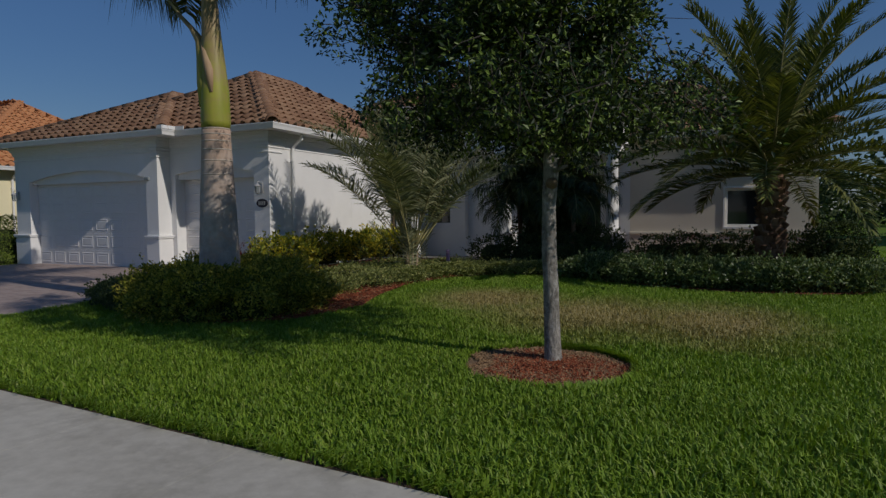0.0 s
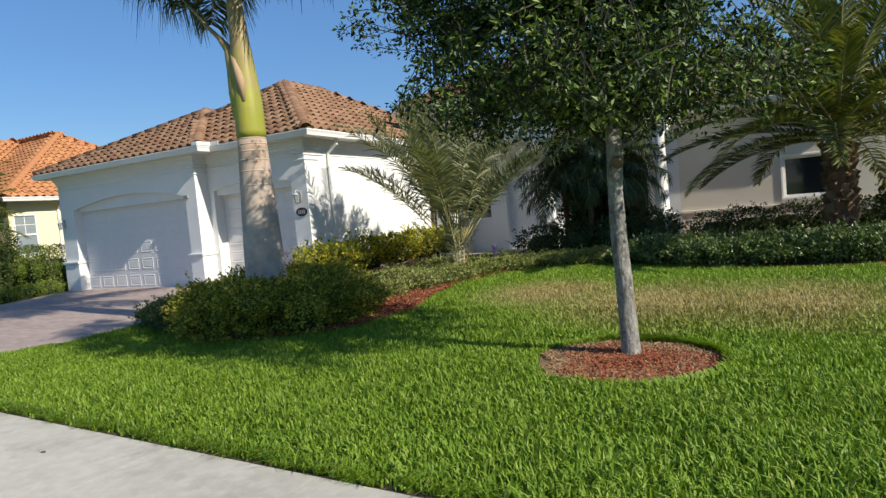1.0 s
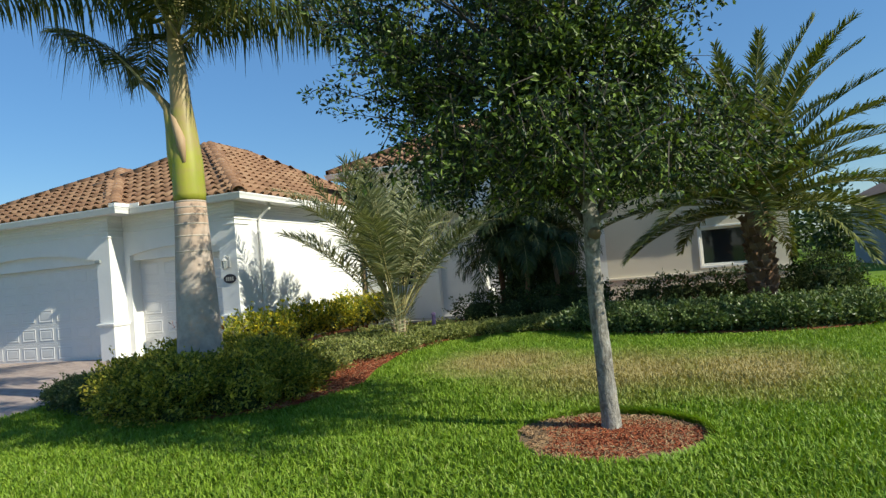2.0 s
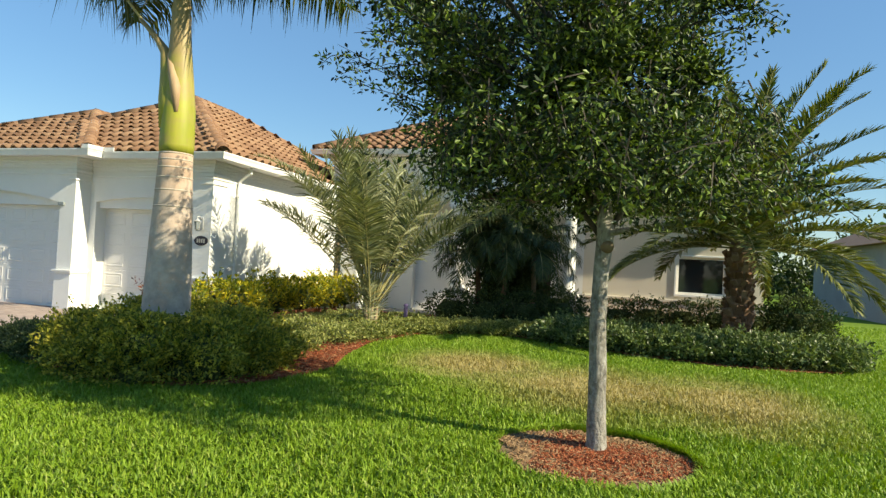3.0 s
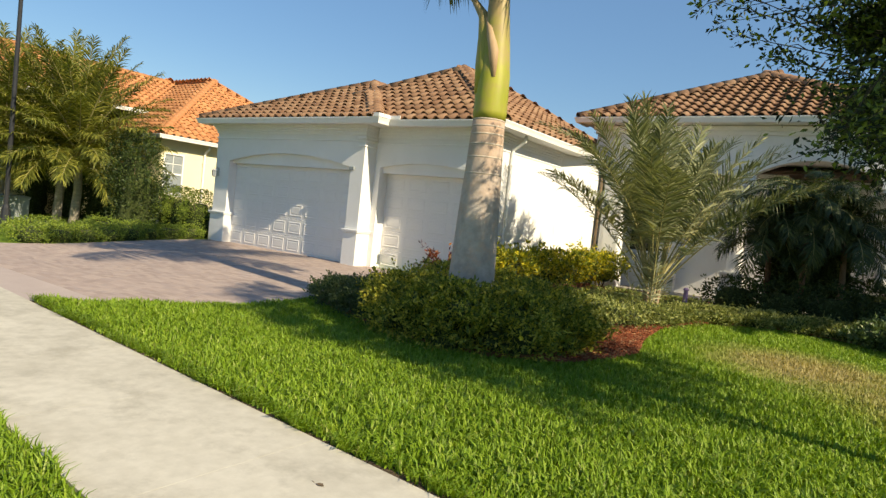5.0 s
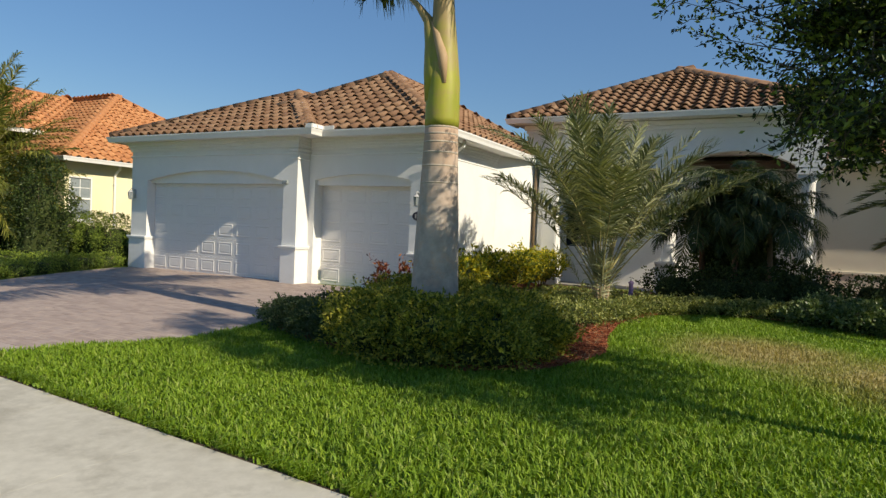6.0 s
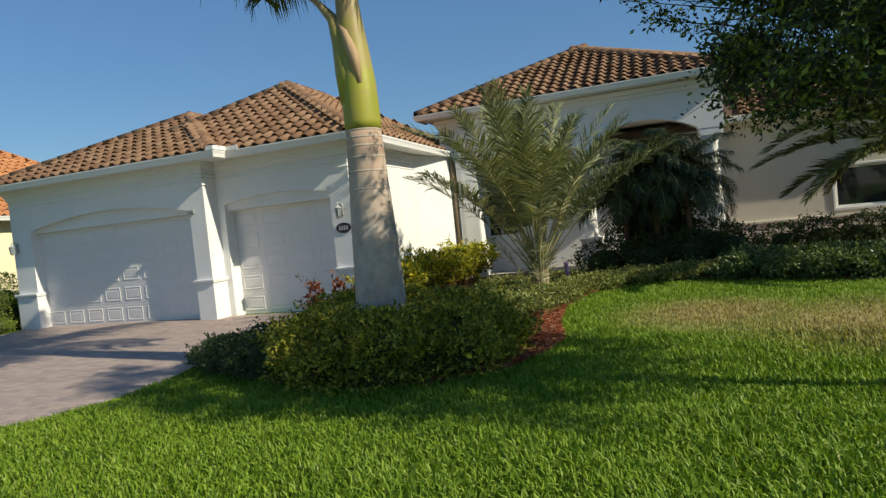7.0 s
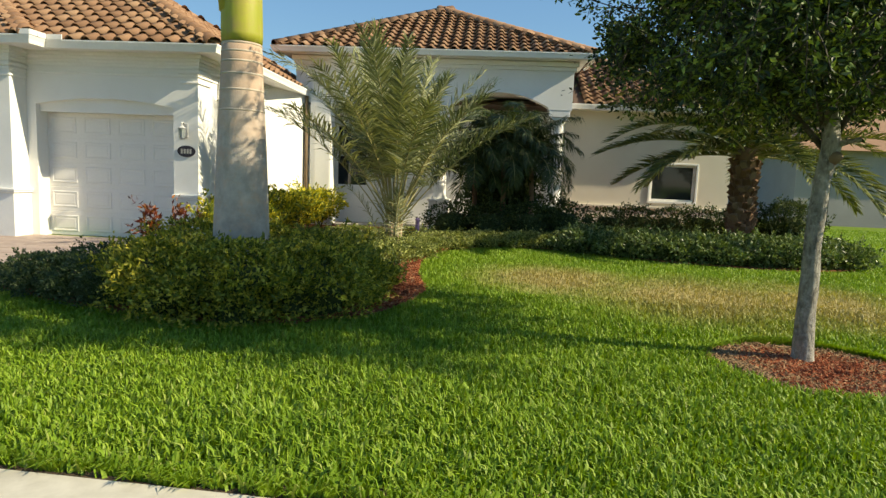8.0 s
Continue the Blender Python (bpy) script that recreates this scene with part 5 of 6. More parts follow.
part("trunk", Form().tube([DB, DB + Vector((0, 0, 0.3)), DB + Vector((0, 0, 1.2)), DB + Vector((0, 0, 1.9)), DB + Vector((0, 0, 2.5))], [0.3, 0.25, 0.23, 0.25, 0.16], 16), BOOT, dpalm, "dark fibrous trunk", smooth=True)
boot = Form()
boot.v = [(-0.075, 0, 0), (0.075, 0, 0), (0.05, -0.075, 0.13), (-0.05, -0.075, 0.13), (-0.055, 0.01, 0.17), (0.055, 0.01, 0.17)]
boot.f = [(0, 1, 2, 3), (3, 2, 5, 4), (0, 3, 4), (1, 5, 2), (0, 4, 5, 1)]
boot_mesh = mesh_of("boot", boot, BOOT)
for r in range(15):
    for k in range(9):
        a = 2 * math.pi * (k + 0.5 * (r % 2)) / 9
        z = 0.15 + r * 0.125
        ob = part("boot", boot_mesh, BOOT, dpalm)
        rad = float(np.interp(z, [0, .3, 1.2, 1.9, 2.5], [.3, .25, .23, .25, .16]))
        ob.matrix_local = pose(DB.x + rad * math.cos(a), DB.y + rad * math.sin(a), z + prg.uniform(-0.03, 0.03), prg.uniform(-8, 14), prg.uniform(-12, 12), math.degrees(a) + 90 + prg.uniform(-9, 9)) @ Matrix.Diagonal((prg.uniform(0.75, 1.15), prg.uniform(0.6, 1.3), prg.uniform(0.7, 1.4), 1))
for k in range(56):
    a = k * 137.5 + 20
    q = (k / 55)
    add_frond(dpalm, (DB.x + 0.1 * math.cos(radians(a)), DB.y + 0.1 * math.sin(radians(a)), 2.15 + 0.4 * q), a, DATE_LEAF, length=prg.uniform(3.0, 3.8) * (0.88 + 0.12 * min(1, q * 2.5)), rise=0.05 + 1.45 * q, droop=prg.uniform(0.8, 1.4) * (1 - 0.4 * q), leaflet=0.46, pairs=125, hang=prg.uniform(0.1, 0.3), lift=0.5, sweep=0.95, width=0.03, stalk=0.1, bend=prg.uniform(-0.08, 0.08), seed=300 + k, mess=0.13, curve=1.2)

# ---- pygmy palms before the porch, their shade put into the frond colour ----
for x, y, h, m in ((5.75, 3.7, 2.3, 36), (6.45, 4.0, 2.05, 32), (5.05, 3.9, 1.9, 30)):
    pg = thing("pygmy_palm", "small pygmy date palm with drooping fronds, shade put into their dark colour", "palm tree", "pygmy palms at the porch")
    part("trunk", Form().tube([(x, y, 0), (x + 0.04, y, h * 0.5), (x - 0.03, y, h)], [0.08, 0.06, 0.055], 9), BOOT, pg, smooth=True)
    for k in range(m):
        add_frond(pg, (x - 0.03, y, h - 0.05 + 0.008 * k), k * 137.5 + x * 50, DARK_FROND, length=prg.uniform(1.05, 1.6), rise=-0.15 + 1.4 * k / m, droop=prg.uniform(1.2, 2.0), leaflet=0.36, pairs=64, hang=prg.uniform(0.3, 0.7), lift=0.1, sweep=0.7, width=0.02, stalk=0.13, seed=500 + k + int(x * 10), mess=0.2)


# ---- planting ----
g1 = "bushes round the royal palm"
for i, (x, y, rx, ry, h) in enumerate(((1.95, -4.85, 0.8, 0.75, 0.82), (2.7, -4.88, 0.85, 0.75, 0.84), (3.3, -4.5, 0.76, 0.75, 0.76), (3.76, -3.9, 0.48, 0.6, 0.56), (1.65, -3.7, 0.8, 0.75, 0.86), (3.2, -3.75, 0.85, 0.75, 0.82), (2.4, -3.35, 0.8, 0.6, 0.84))):
    shrub("bush", "dense rounded bush with small green leaves, sun flecks put into their colour", x, y, rx, ry, h, BUSH_LEAF, 6600, 0.060, g1, seed=i, lumps=0.42, sprigs=85)
for i, (x, y, rx, ry, h) in enumerate(((-0.2, -4.05, 0.55, 0.5, 0.42), (0.3, -4.35, 0.6, 0.55, 0.48), (0.35, -3.6, 0.7, 0.6, 0.5), (0.95, -4.55, 0.65, 0.6, 0.54), (0.85, -3.75, 0.6, 0.6, 0.52))):
    shrub("low_bush", "low dark green bush beside the brick driveway", x, y, rx, ry, h, LOW_LEAF, 4000, 0.045, "low bushes by the driveway", seed=20 + i, sprigs=30)
for i, (x, y, h) in enumerate(((0.95, -0.55, 0.92), (0.95, 0.75, 0.95), (0.95, 2.05, 0.98), (0.98, 3.3, 1.0), (1.0, 4.5, 1.0))):
    shrub("croton_bush", "yellow and green croton bush along the white wall", x, y, 0.62, 0.85, h, CROTON_LEAF, 1700, 0.10, "croton hedge", seed=40 + i, bottom=0.28, width=0.045, stems=9, lumps=0.3, sprigs=26)
for i, (x, y, h, mat_) in enumerate(((-0.05, -1.8, 0.82, RED_LEAF), (0.42, -1.75, 0.80, RED_LEAF), (1.05, -1.75, 1.0, CROTON_LEAF))):
    shrub("croton_bush", "small croton with red leaves" if mat_ is RED_LEAF else "small croton with yellow leaves", x, y, 0.12, 0.12, h, mat_, 190, 0.11, "crotons by the garage", seed=60 + i, bottom=0.22, width=0.036, stems=4, sprigs=4)
for i, (x, y, r) in enumerate(((2.4, -1.9, 0.7), (3.3, -2.3, 0.65), (3.75, -1.3, 0.55), (2.8, -0.8, 0.75), (3.9, -0.2, 0.5), (3.2, 0.5, 0.7), (4.25, 0.9, 0.5), (2.3, 0.4, 0.7), (4.6, 1.6, 0.6), (5.4, 2.2, 0.6), (6.2, 2.5, 0.6), (6.9, 2.35, 0.55), (2.6, 1.9, 0.8), (3.7, 2.2, 0.8), (4.15, -0.75, 0.36), (4.25, 0.2, 0.38), (4.75, 0.95, 0.36), (5.3, 1.55, 0.4), (6.0, 1.85, 0.4), (6.7, 1.95, 0.42))):
    shrub("ground_cover", "low spreading ground cover with pale green leaves", x, y, r, r, 0.3, COVER_LEAF, 1900, 0.055, "ground cover in the bed", seed=80 + i, lumps=0.25, sprigs=14)
for i in range(9):
    x = 7.3 + i * 0.62
    y = 1.48 - 0.95 * math.sin(min(1, i / 5) * 1.57) + 0.35 * max(0, i - 6) / 2
    shrub("ficus_bush", "low clipped bush with thick glossy green leaves", x, y, 0.52, 0.6, 0.46, FICUS_LEAF, 2000, 0.075, "low ficus hedge", seed=120 + i, lumps=0.22, width=0.042)
    shrub("ficus_bush", "low clipped bush with thick glossy green leaves", x + 0.2, y + 0.95, 0.55, 0.6, 0.5, FICUS_LEAF, 1700, 0.075, "low ficus hedge", seed=140 + i, lumps=0.22, width=0.042)
# porch shade is also put into the dark leaf colour of these bushes
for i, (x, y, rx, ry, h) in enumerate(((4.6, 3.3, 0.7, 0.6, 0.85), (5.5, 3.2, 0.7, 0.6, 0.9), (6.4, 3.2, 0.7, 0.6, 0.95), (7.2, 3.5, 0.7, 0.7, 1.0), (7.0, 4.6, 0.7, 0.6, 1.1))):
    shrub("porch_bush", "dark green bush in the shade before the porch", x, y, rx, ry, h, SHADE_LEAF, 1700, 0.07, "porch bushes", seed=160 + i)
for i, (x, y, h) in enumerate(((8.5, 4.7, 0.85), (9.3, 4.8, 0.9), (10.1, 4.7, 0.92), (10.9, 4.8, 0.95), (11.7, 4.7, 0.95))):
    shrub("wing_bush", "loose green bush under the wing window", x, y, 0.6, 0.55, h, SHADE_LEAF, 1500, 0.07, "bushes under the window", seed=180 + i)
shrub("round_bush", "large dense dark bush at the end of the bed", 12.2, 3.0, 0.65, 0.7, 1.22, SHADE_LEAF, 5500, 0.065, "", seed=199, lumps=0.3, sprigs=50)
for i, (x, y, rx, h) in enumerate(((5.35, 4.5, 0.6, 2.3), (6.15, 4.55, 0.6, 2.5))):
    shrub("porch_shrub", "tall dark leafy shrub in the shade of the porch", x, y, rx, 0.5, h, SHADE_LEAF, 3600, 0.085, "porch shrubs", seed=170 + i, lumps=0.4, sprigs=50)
# strappy plants by the bed
for i, (x, y, n_, L) in enumerate(((7.75, 2.1, 24, 1.05), (7.4, 2.5, 18, 0.95))):
    ob = thing("strap_plant", "tuft of long pale strap-shaped leaves", "plant", "strap plants", at=(x, y, ground_z(x, y)))
    for k in range(n_):
        a, e = k * 2.4, 0.5 + 0.9 * ((k * 5) % n_) / n_
        pts_ = [Vector((math.cos(a) * L * math.cos(e) * s, math.sin(a) * L * math.cos(e) * s, L * (math.sin(e) * s - 0.45 * s * s) + 0.02)) for s in (0, 0.35, 0.7, 1.0)]
        side = Vector((-math.sin(a), math.cos(a), 0))
        f = Form()
        f.v = [tuple(p + side * w * s) for p, w in zip(pts_, (0.02, 0.026, 0.02, 0.003)) for s in (-1, 1)]
        f.f = [(2 * j, 2 * j + 1, 2 * j + 3, 2 * j + 2) for j in range(3)]
        part("leaf", f, COVER_LEAF if k % 3 else SILVER_LEAF, ob, smooth=True)
# yellow flowers in the bush
fl = Form()
for k in range(16):
    x, y = prg.uniform(1.2, 4.2), prg.uniform(-5.5, -4.6)
    z = ground_z(x, y) + prg.uniform(0.25, 0.6)
    for j in range(5):
        a = j * 1.256
        fl.add([(x, y, z), (x + 0.03 * math.cos(a), y - 0.01, z + 0.03 * math.sin(a)), (x + 0.03 * math.cos(a + 0.9), y - 0.01, z + 0.03 * math.sin(a + 0.9))], [(0, 1, 2)])
tagged(part("flowers", fl, FLOWER), "small yellow flowers on the bush", "flowers", kind="stuff")

# dead leaf on the pavement
dl = thing("dead_leaf", "small curled dead brown leaf on the concrete pavement", "leaf", at=(4.6, -9.0, -0.199))
f = Form()
f.v = [tuple(0.7 * c for c in p) for p in [(-0.045, 0, 0.002), (-0.015, -0.018, 0.006), (0.02, -0.02, 0.012), (0.05, 0.004, 0.004), (0.018, 0.022, 0.016), (-0.015, 0.016, 0.012), (0.0, 0.0, 0.001)]]
f.f = [(0, 1, 6), (1, 2, 6), (2, 3, 6), (3, 4, 6), (4, 5, 6), (5, 0, 6)]
part("blade", f, STEM, dl)
part("stalk", Form().tube([(-0.045, 0, 0.003), (-0.07, 0.006, 0.003)], [0.0016, 0.0012], 5), STEM, dl)

# purple marker post
pp = thing("marker_post", "short faded purple post in the bed", "post", at=(3.92, 1.75, 0.0))
part("post", Form().tube([(0, 0, 0), (0, 0, 0.48), (0, 0, 0.5)], [0.045, 0.045, 0.03], 10), PURPLE, pp)
part("cap", Form().tube([(0, 0, 0.5), (0, 0, 0.53), (0, 0, 0.56)], [0.06, 0.055, 0.02], 10), PURPLE, pp)

# ---- beside the driveway, by the yellow house ----
for i in range(8):
    y = -1.0 - i * 0.62
    x = drive_x(y, DRIVE_LEFT) - 0.45
    shrub("hedge_bush", "low clipped hedge bush along the driveway", x, y, 0.5, 0.5, 0.42, HEDGE_LEAF, 1100, 0.05, "driveway hedge", seed=220 + i, lumps=0.14)
for i, (x, y, rx, h) in enumerate(((-10.35, -0.3, 0.68, 1.5), (-11.3, -0.3, 0.75, 1.55), (-12.2, -0.2, 0.75, 1.55), (-10.3, 0.8, 0.68, 1.5))):
    shrub("tall_hedge_bush", "clipped bright green hedge bush by the yellow wall", x, y, rx, 0.6, h, HEDGE_LEAF, 3600, 0.055, "tall hedge", seed=240 + i, lumps=0.14)
shrub("dark_shrub", "tall green shrub before the yellow house, shade put into its dark colour", -12.05, -1.5, 0.85, 0.8, 3.15, HEDGE_DARK, 6500, 0.08, "", seed=250, lumps=0.35, sprigs=80)
for i, (x, y) in enumerate(((-10.6, -2.2), (-11.6, -2.6), (-10.2, -3.6), (-10.4, -5.0), (-11.8, -4.2))):
    shrub("hedge_bush", "low clipped hedge bush by the yellow house", x, y, 0.8, 0.6, 0.45, HEDGE_LEAF, 1200, 0.055, "driveway hedge", seed=260 + i, lumps=0.14)
for x, y, h in ((-14.4, -2.2, 2.1), (-15.3, -2.35, 2.2), (-17.4, -3.3, 2.3)):
    pg = thing("pygmy_palm", "pygmy date palm with short pale trunk and wide bright feathery crown", "palm tree", "palms by the yellow house")
    part("trunk", Form().tube([(x, y, -0.05), (x, y, 0.1), (x + 0.06, y + 0.03, h * 0.5), (x, y, h)], [0.19, 0.15, 0.13, 0.12], 10), PALE_TRUNK, pg, smooth=True)
    for k in range(52):
        q = k / 52
        add_frond(pg, (x, y, h - 0.05 + 0.010 * k), k * 137.5 + x * 50, PALE_FROND, length=prg.uniform(2.5, 3.0) + 0.9 * q, rise=-0.1 + 1.62 * q, droop=prg.uniform(0.7, 1.15) - 0.45 * q, leaflet=0.58, pairs=95, hang=prg.uniform(0.2, 0.5), lift=0.2, sweep=0.85, width=0.03, stalk=0.1, seed=600 + k + int(-x * 10), mess=0.2)
for i, (x, y, h) in enumerate(((-15.6, -0.9, 1.9), (-14.3, -0.8, 1.8), (-13.2, -0.5, 1.7), (-16.9, -1.2, 2.0), (-18.2, -1.9, 2.3), (-19.4, -2.6, 2.4), (-18.9, -4.4, 1.7))):
    shrub("shade_shrub", "dark leafy shrub under the palms", x, y, 0.85, 0.6, h, SHADE_LEAF, 2600, 0.085, "shrubs under the palms", seed=270 + i, lumps=0.3, sprigs=30)
lamp = thing("street_lamp", "tall slim black street lamp post", "street lamp", at=(-14.0, -4.27, -0.16))
part("base", Form().tube([(0, 0, 0), (0, 0, 0.12), (0, 0, 0.5), (0, 0, 0.6)], [0.16, 0.15, 0.11, 0.07], 12), BLACK_METAL, lamp)
part("pole", Form().tube([(0, 0, 0.6), (0, 0, 6.85)], [0.07, 0.055], 12), BLACK_METAL, lamp)
part("collar", Form().tube([(0, 0, 6.85), (0, 0, 6.93), (0, 0, 6.99)], [0.13, 0.15, 0.06], 12), BLACK_METAL, lamp)
part("lantern", Form().tube([(0, 0, 6.99), (0, 0, 7.35)], [0.13, 0.2], 8), GLASS, lamp)
part("hood", Form().tube([(0, 0, 7.35), (0, 0, 7.45), (0, 0, 7.6)], [0.24, 0.14, 0.02], 8), BLACK_METAL, lamp)
ub = thing("utility_box", "grey metal utility cabinet behind the hedge", "utility box", at=(-16.2, -3.6, -0.16))
part("body", Form().box(-0.4, -0.62, 0, 0.4, 0.62, 0.75), BOX_GREY, ub, bevel=0.02)
part("lid", Form().box(-0.43, -0.65, 0.75, 0.43, 0.65, 0.82), BOX_GREY, ub, bevel=0.02)

# far trees along the horizon
fp, fa = [], []
for k in range(150):
    a = radians(-75 + k)
    d = 75 + 14 * math.sin(k * 1.7)
    cx_, cy_, h = 6 + d * math.sin(a), -8 + d * math.cos(a), 6.0 + 2.2 * math.sin(k * 2.3) + 1.0 * math.sin(k * 0.6)
    q = unit(rng.normal(0, 1, (320, 3))) * rng.uniform(0.6, 1, (320, 1))
    fp.append(np.array([cx_, cy_, h * 0.5]) + q * [2.4, 2.4, h * 0.5])
    fa.append(q)
fp, fa = np.concatenate(fp), np.concatenate(fa)
tagged(part("far_trees", leaves(fp, fa, 0.6, 0.45), SHADE_LEAF), "distant belt of dark green trees", "trees", kind="stuff")


# ---- pavers and grass ----
pv = Form().box(-0.099, -0.049, -0.03, 0.099, 0.049, 0.0)
paver_mesh = mesh_of("brick", pv, PAVER, bevel=0.003)
cells = []
yk = -7.35
row = 0
while yk < -0.06:
    a, b = drive_x(yk, DRIVE_LEFT) + 0.12, drive_x(yk, DRIVE_RIGHT) - 0.1
    x = a + (0.1 if row % 2 else 0)
    while x < b:
        if not (x < BAY_R + 0.1 and yk > BAY_Y - 0.1 and not (DL < x < DR)):
            cells.append((x, yk))
        x += 0.2
    yk += 0.1
    row += 1
cells.sort(key=lambda q: -q[0] * 0.4 + q[1])
for x, y in cells[:300]:
    ob = part("brick", paver_mesh, PAVER, driveway)
    ob.matrix_local = pose(x, y, ground_z(x, y) + 0.028 + 0.002 * noise.noise(Vector((x * 9, y * 9, 0))), math.degrees(math.atan(0.0487 if y > -5.0 else 0.0083)))
rest = np.array(cells[300:])
zz = ground_z_np(rest[:, 1]) + 0.028 + rng.normal(0, 0.0008, len(rest))
top_v = np.array([(-0.0997, -0.0497, -0.02), (0.0997, -0.0497, -0.02), (0.0997, 0.0497, -0.02), (-0.0997, 0.0497, -0.02), (-0.0995, -0.0495, 0), (0.0995, -0.0495, 0), (0.0995, 0.0495, 0), (-0.0995, 0.0495, 0)])
top_f = np.array([(4, 5, 6, 7), (0, 1, 5, 4), (1, 2, 6, 5), (2, 3, 7, 6), (3, 0, 4, 7)])
av = top_v[None] + np.stack([rest[:, 0], rest[:, 1], zz], 1)[:, None, :]
slope = np.where(rest[:, 1] > -1.0, 0.0, np.where(rest[:, 1] > -5.0, 0.0487, 0.0083))
av[:, :, 2] += slope[:, None] * top_v[None, :, 1]
af = top_f[None] + (np.arange(len(rest)) * 8)[:, None, None]
tagged(part("bricks", (av.reshape(-1, 3), af.reshape(-1, 4)), PAVER_STUFF, driveway), kind="stuff")


def grass(x0, x1, y0, y1, per_m2, tall, wide, allow):
    n = int((x1 - x0) * (y1 - y0) * per_m2)
    x, y = rng.uniform(x0, x1, n), rng.uniform(y0, y1, n)
    ok = allow(x, y)
    x, y = x[ok], y[ok]
    n = len(x)
    # taller and shorter tufts
    tuft = 0.8 + 0.25 * np.sin(x * 2.1 + 1.3 * np.sin(y * 1.7)) * np.sin(y * 2.7 + x)
    h = tall * tuft * rng.uniform(0.55, 1.25, n)
    a = rng.uniform(0, 2 * np.pi, n)
    lean = rng.uniform(0.08, 1.0, n) * h
    dx, dy = np.cos(a), np.sin(a)
    w = wide * rng.uniform(0.7, 1.3, n)
    turn = a + np.pi / 2 + rng.normal(0, 0.5, n)
    sx, sy = np.cos(turn) * w, np.sin(turn) * w
    z = ground_z_np(y)
    zero = np.zeros(n)
    p = np.stack([x, y, z], 1)
    s = np.stack([sx, sy, zero], 1)
    m1 = p + np.stack([dx * lean * 0.35, dy * lean * 0.35, h * 0.66], 1)
    tip = p + np.stack([dx * lean, dy * lean, h * (0.98 - 0.25 * (lean / h) ** 2)], 1)
    v = np.stack([p - s * 0.5, p + s * 0.5, m1 + s * 0.42, m1 - s * 0.42, tip], 1).reshape(-1, 3)
    b = np.arange(n)[:, None] * 5
    f = np.concatenate([b + [0, 1, 2], b + [0, 2, 3], b + [3, 2, 4]], 0)
    return v, f


dr = sorted(DRIVE_RIGHT, key=lambda q: q[1])
dry_, drx_ = [q[1] for q in dr], [q[0] for q in dr]


def lawn_at(x, y):
    # sparse tufts along the cut edge, where the soil shows through
    near = (y - walk_edge(x)) / 0.34
    ok = near + 0.55 * np.sin(x * 9.0 + 2.5 * np.sin(y * 13.0)) * np.sin(y * 17.0 + x * 5.0) > rng.uniform(-0.3, 1.0, len(x))
    ok &= (y > walk_edge(x) + 0.045 + 0.03 * np.sin(x * 7) * np.sin(x * 3.1)) & (x > np.interp(y, dry_, drx_) + 0.02)
    ok &= ~inside(x, y, BED)
    ang = np.arctan2((y - RING_C[1]) / 0.9, x - RING_C[0])
    ok &= np.hypot(x - RING_C[0], (y - RING_C[1]) / 0.9) > RING_R * (0.98 + 0.04 * np.sin(ang * 5) + 0.03 * np.sin(ang * 11))
    return ok


strips = [(-1.8, 13.0, -9.2, -6.0, 3300, 0.115, 0.0145), (-1.2, 14.0, -6.0, -3.2, 2200, 0.09, 0.0135), (3.5, 15.0, -3.2, 2.2, 1300, 0.065, 0.011), (12.0, 24.0, 2.2, 14.0, 160, 0.07, 0.02), (15.0, 20.0, -6.0, 2.2, 350, 0.08, 0.016)]
gv, gf, n0 = [], [], 0


def rim_blades(x, y, out_x, out_y, low, high):
    """Unclipped blades along a cut edge, leaning out over it."""
    n = len(x)
    h, w = rng.uniform(low, high, n), rng.uniform(0.004, 0.007, n)
    reach, along = rng.uniform(-0.02, 0.07, n), rng.normal(0, 0.03, n)
    z = ground_z_np(y)
    px, py = -out_y, out_x
    a = np.stack([x - px * w, y - py * w, z], 1)
    b = np.stack([x + px * w, y + py * w, z], 1)
    mx, my = x + out_x * reach * 0.45 + px * along * 0.5, y + out_y * reach * 0.45 + py * along * 0.5
    c = np.stack([mx + px * w, my + py * w, z + h * 0.75], 1)
    d = np.stack([mx - px * w, my - py * w, z + h * 0.75], 1)
    tip = np.stack([x + out_x * reach + px * along, y + out_y * reach + py * along, z + h], 1)
    q = np.arange(n)[:, None] * 5
    return np.stack([a, b, c, d, tip], 1).reshape(-1, 3), np.concatenate([q + [0, 1, 2], q + [0, 2, 3], q + [3, 2, 4]], 0)


# tall blades round the mulch ring
ra_ = rng.normal(0.9, 1.1, 3600)
rr_ = RING_R * (0.99 + np.abs(rng.normal(0, 0.05, 3600)))
v, f = rim_blades(RING_C[0] + rr_ * np.cos(ra_), RING_C[1] + rr_ * np.sin(ra_) * 0.9, -np.cos(ra_), -np.sin(ra_), 0.04, 0.10)
gv.append(v)
gf.append(f)
n0 += len(v)
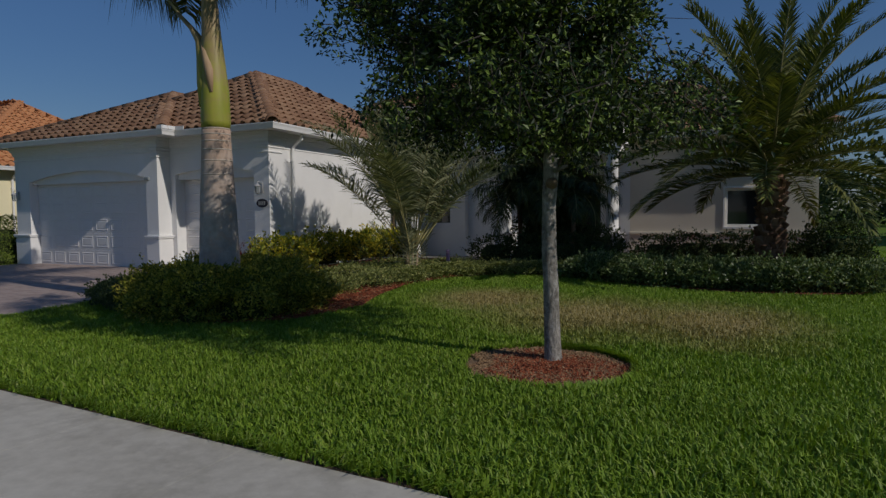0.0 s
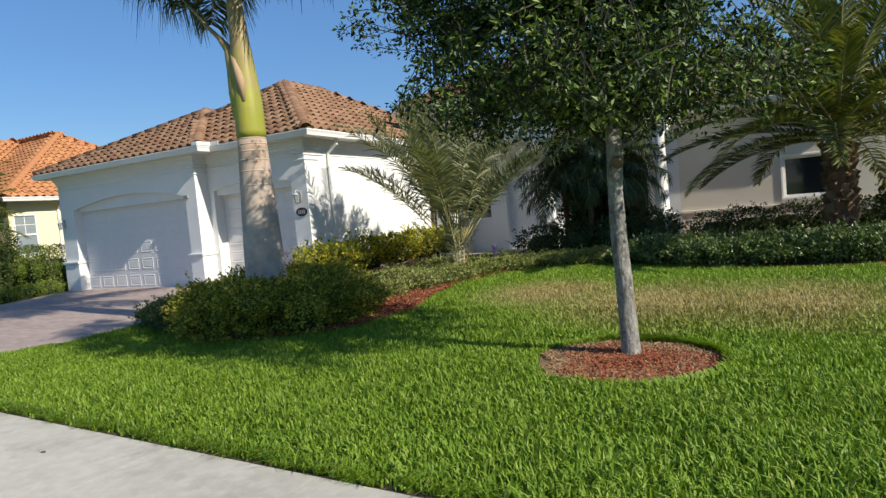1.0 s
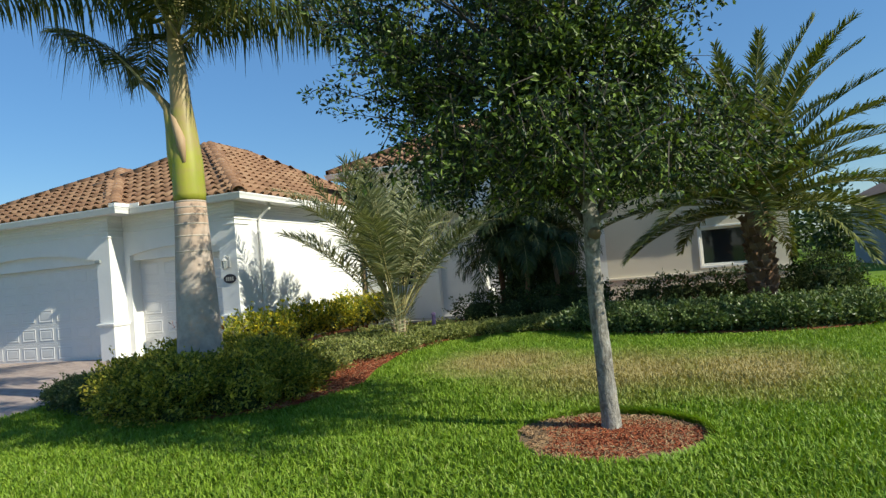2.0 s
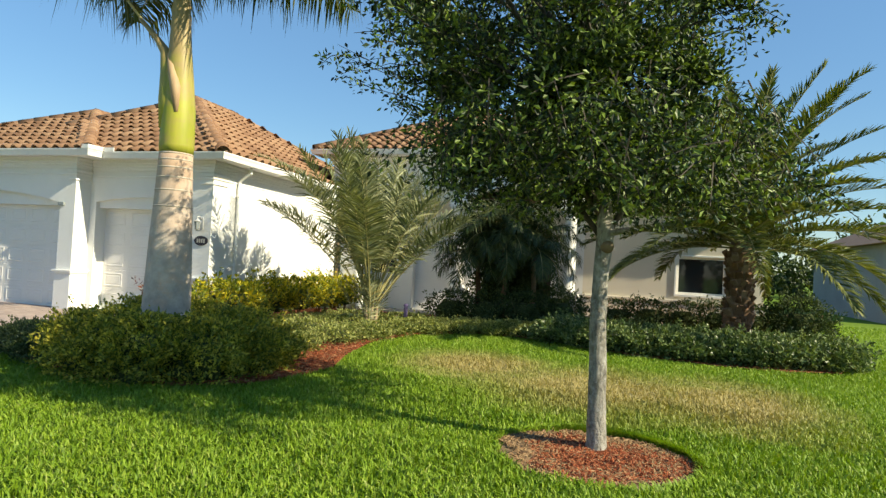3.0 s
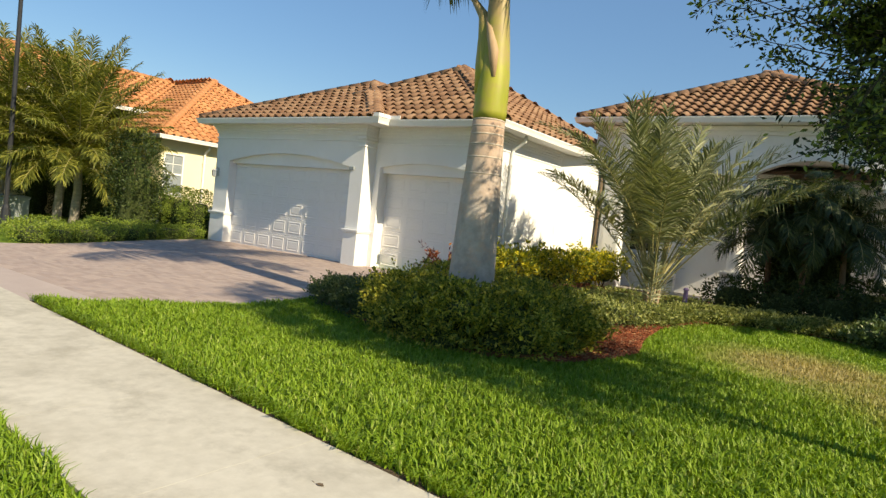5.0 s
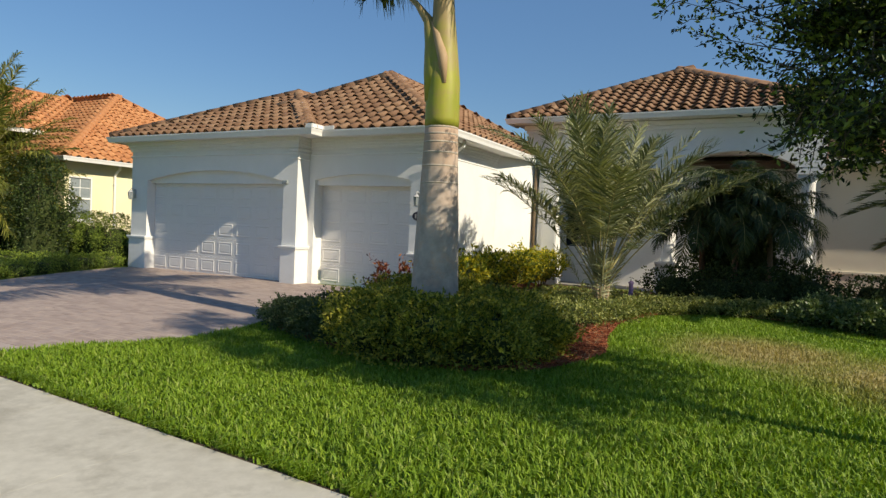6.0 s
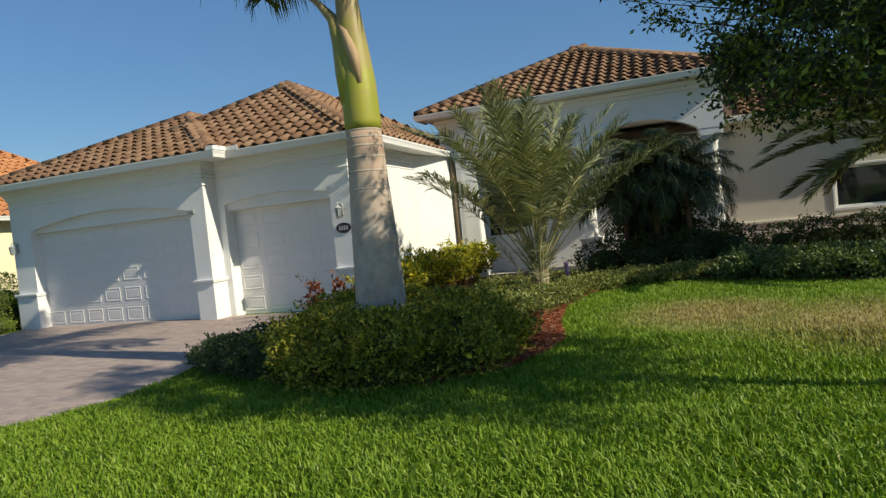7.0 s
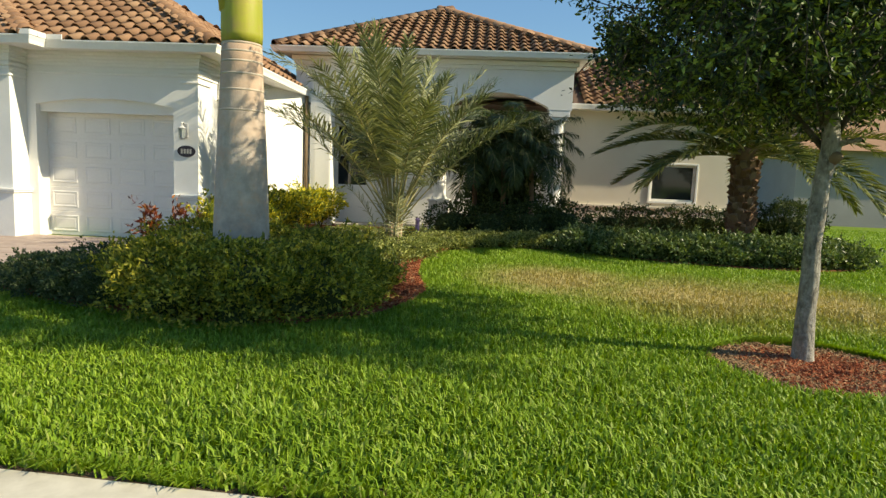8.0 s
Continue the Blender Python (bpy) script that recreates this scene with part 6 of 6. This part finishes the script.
# unclipped blades that hang over the edge of the pavement
ex = rng.uniform(-1.8, 13.0, 15000)
ex = ex[np.sin(ex * 23.0 + 3.0 * np.sin(ex * 7.1)) + np.sin(ex * 41.0) > rng.uniform(-0.9, 1.6, len(ex))]
ey = walk_edge(ex) + 0.035 + 0.06 * np.abs(rng.normal(0, 1, len(ex))) + 0.03 * np.sin(ex * 7) * np.sin(ex * 3.1)
eh, ew = rng.uniform(0.06, 0.14, len(ex)), rng.uniform(0.004, 0.008, len(ex))
el, es = rng.normal(0.015, 0.05, len(ex)), rng.normal(0, 0.06, len(ex))
ez = ground_z_np(ey)
v = np.stack([np.stack([ex - ew, ey, ez], 1), np.stack([ex + ew, ey, ez], 1), np.stack([ex + es * 0.5 + ew, ey - el * 0.45, ez + eh * 0.8], 1), np.stack([ex + es * 0.5 - ew, ey - el * 0.45, ez + eh * 0.8], 1), np.stack([ex + es, ey - el, ez + eh * 0.75], 1)], 1).reshape(-1, 3)
b = np.arange(len(ex))[:, None] * 5
gv.append(v)
gf.append(np.concatenate([b + [0, 1, 2], b + [0, 2, 3], b + [3, 2, 4]], 0) + n0)
n0 += len(v)
for s in strips:
    v, f = grass(*s, lawn_at)
    gv.append(v)
    gf.append(f + n0)
    n0 += len(v)
# broad runners lying low along the cut edge
v, f = grass(-1.8, 13.0, -9.2, -7.7, 900, 0.075, 0.022, lambda x, y: (y > walk_edge(x) + 0.03) & (y < walk_edge(x) + 0.30 + 0.1 * np.sin(x * 5.0)) & (x > np.interp(y, dry_, drx_) + 0.02))
gv.append(v)
gf.append(f + n0)
n0 += len(v)
v, f = grass(0.0, 8.5, -11.4, -9.6, 2600, 0.115, 0.0115, lambda x, y: y < walk_edge(x) - 1.51 + 0.03 * np.sin(x * 6))
gv.append(v)
gf.append(f + n0)
n0 += len(v)
for x0, x1, y0, y1, dense in ((-7.0, 16.0, -13.5, -9.4, 750), (13.0, 19.0, -9.2, -6.0, 700)):
    v, f = grass(x0, x1, y0, y1, dense, 0.115, 0.014, lambda x, y: (y < walk_edge(x) - 1.51 + 0.03 * np.sin(x * 6)) | (y > walk_edge(x) + 0.02))
    gv.append(v)
    gf.append(f + n0)
    n0 += len(v)
tagged(part("grass", (np.concatenate(gv), np.concatenate(gf)), GRASS, smooth=True), "thick green lawn grass with coarse blades", "grass", kind="stuff")
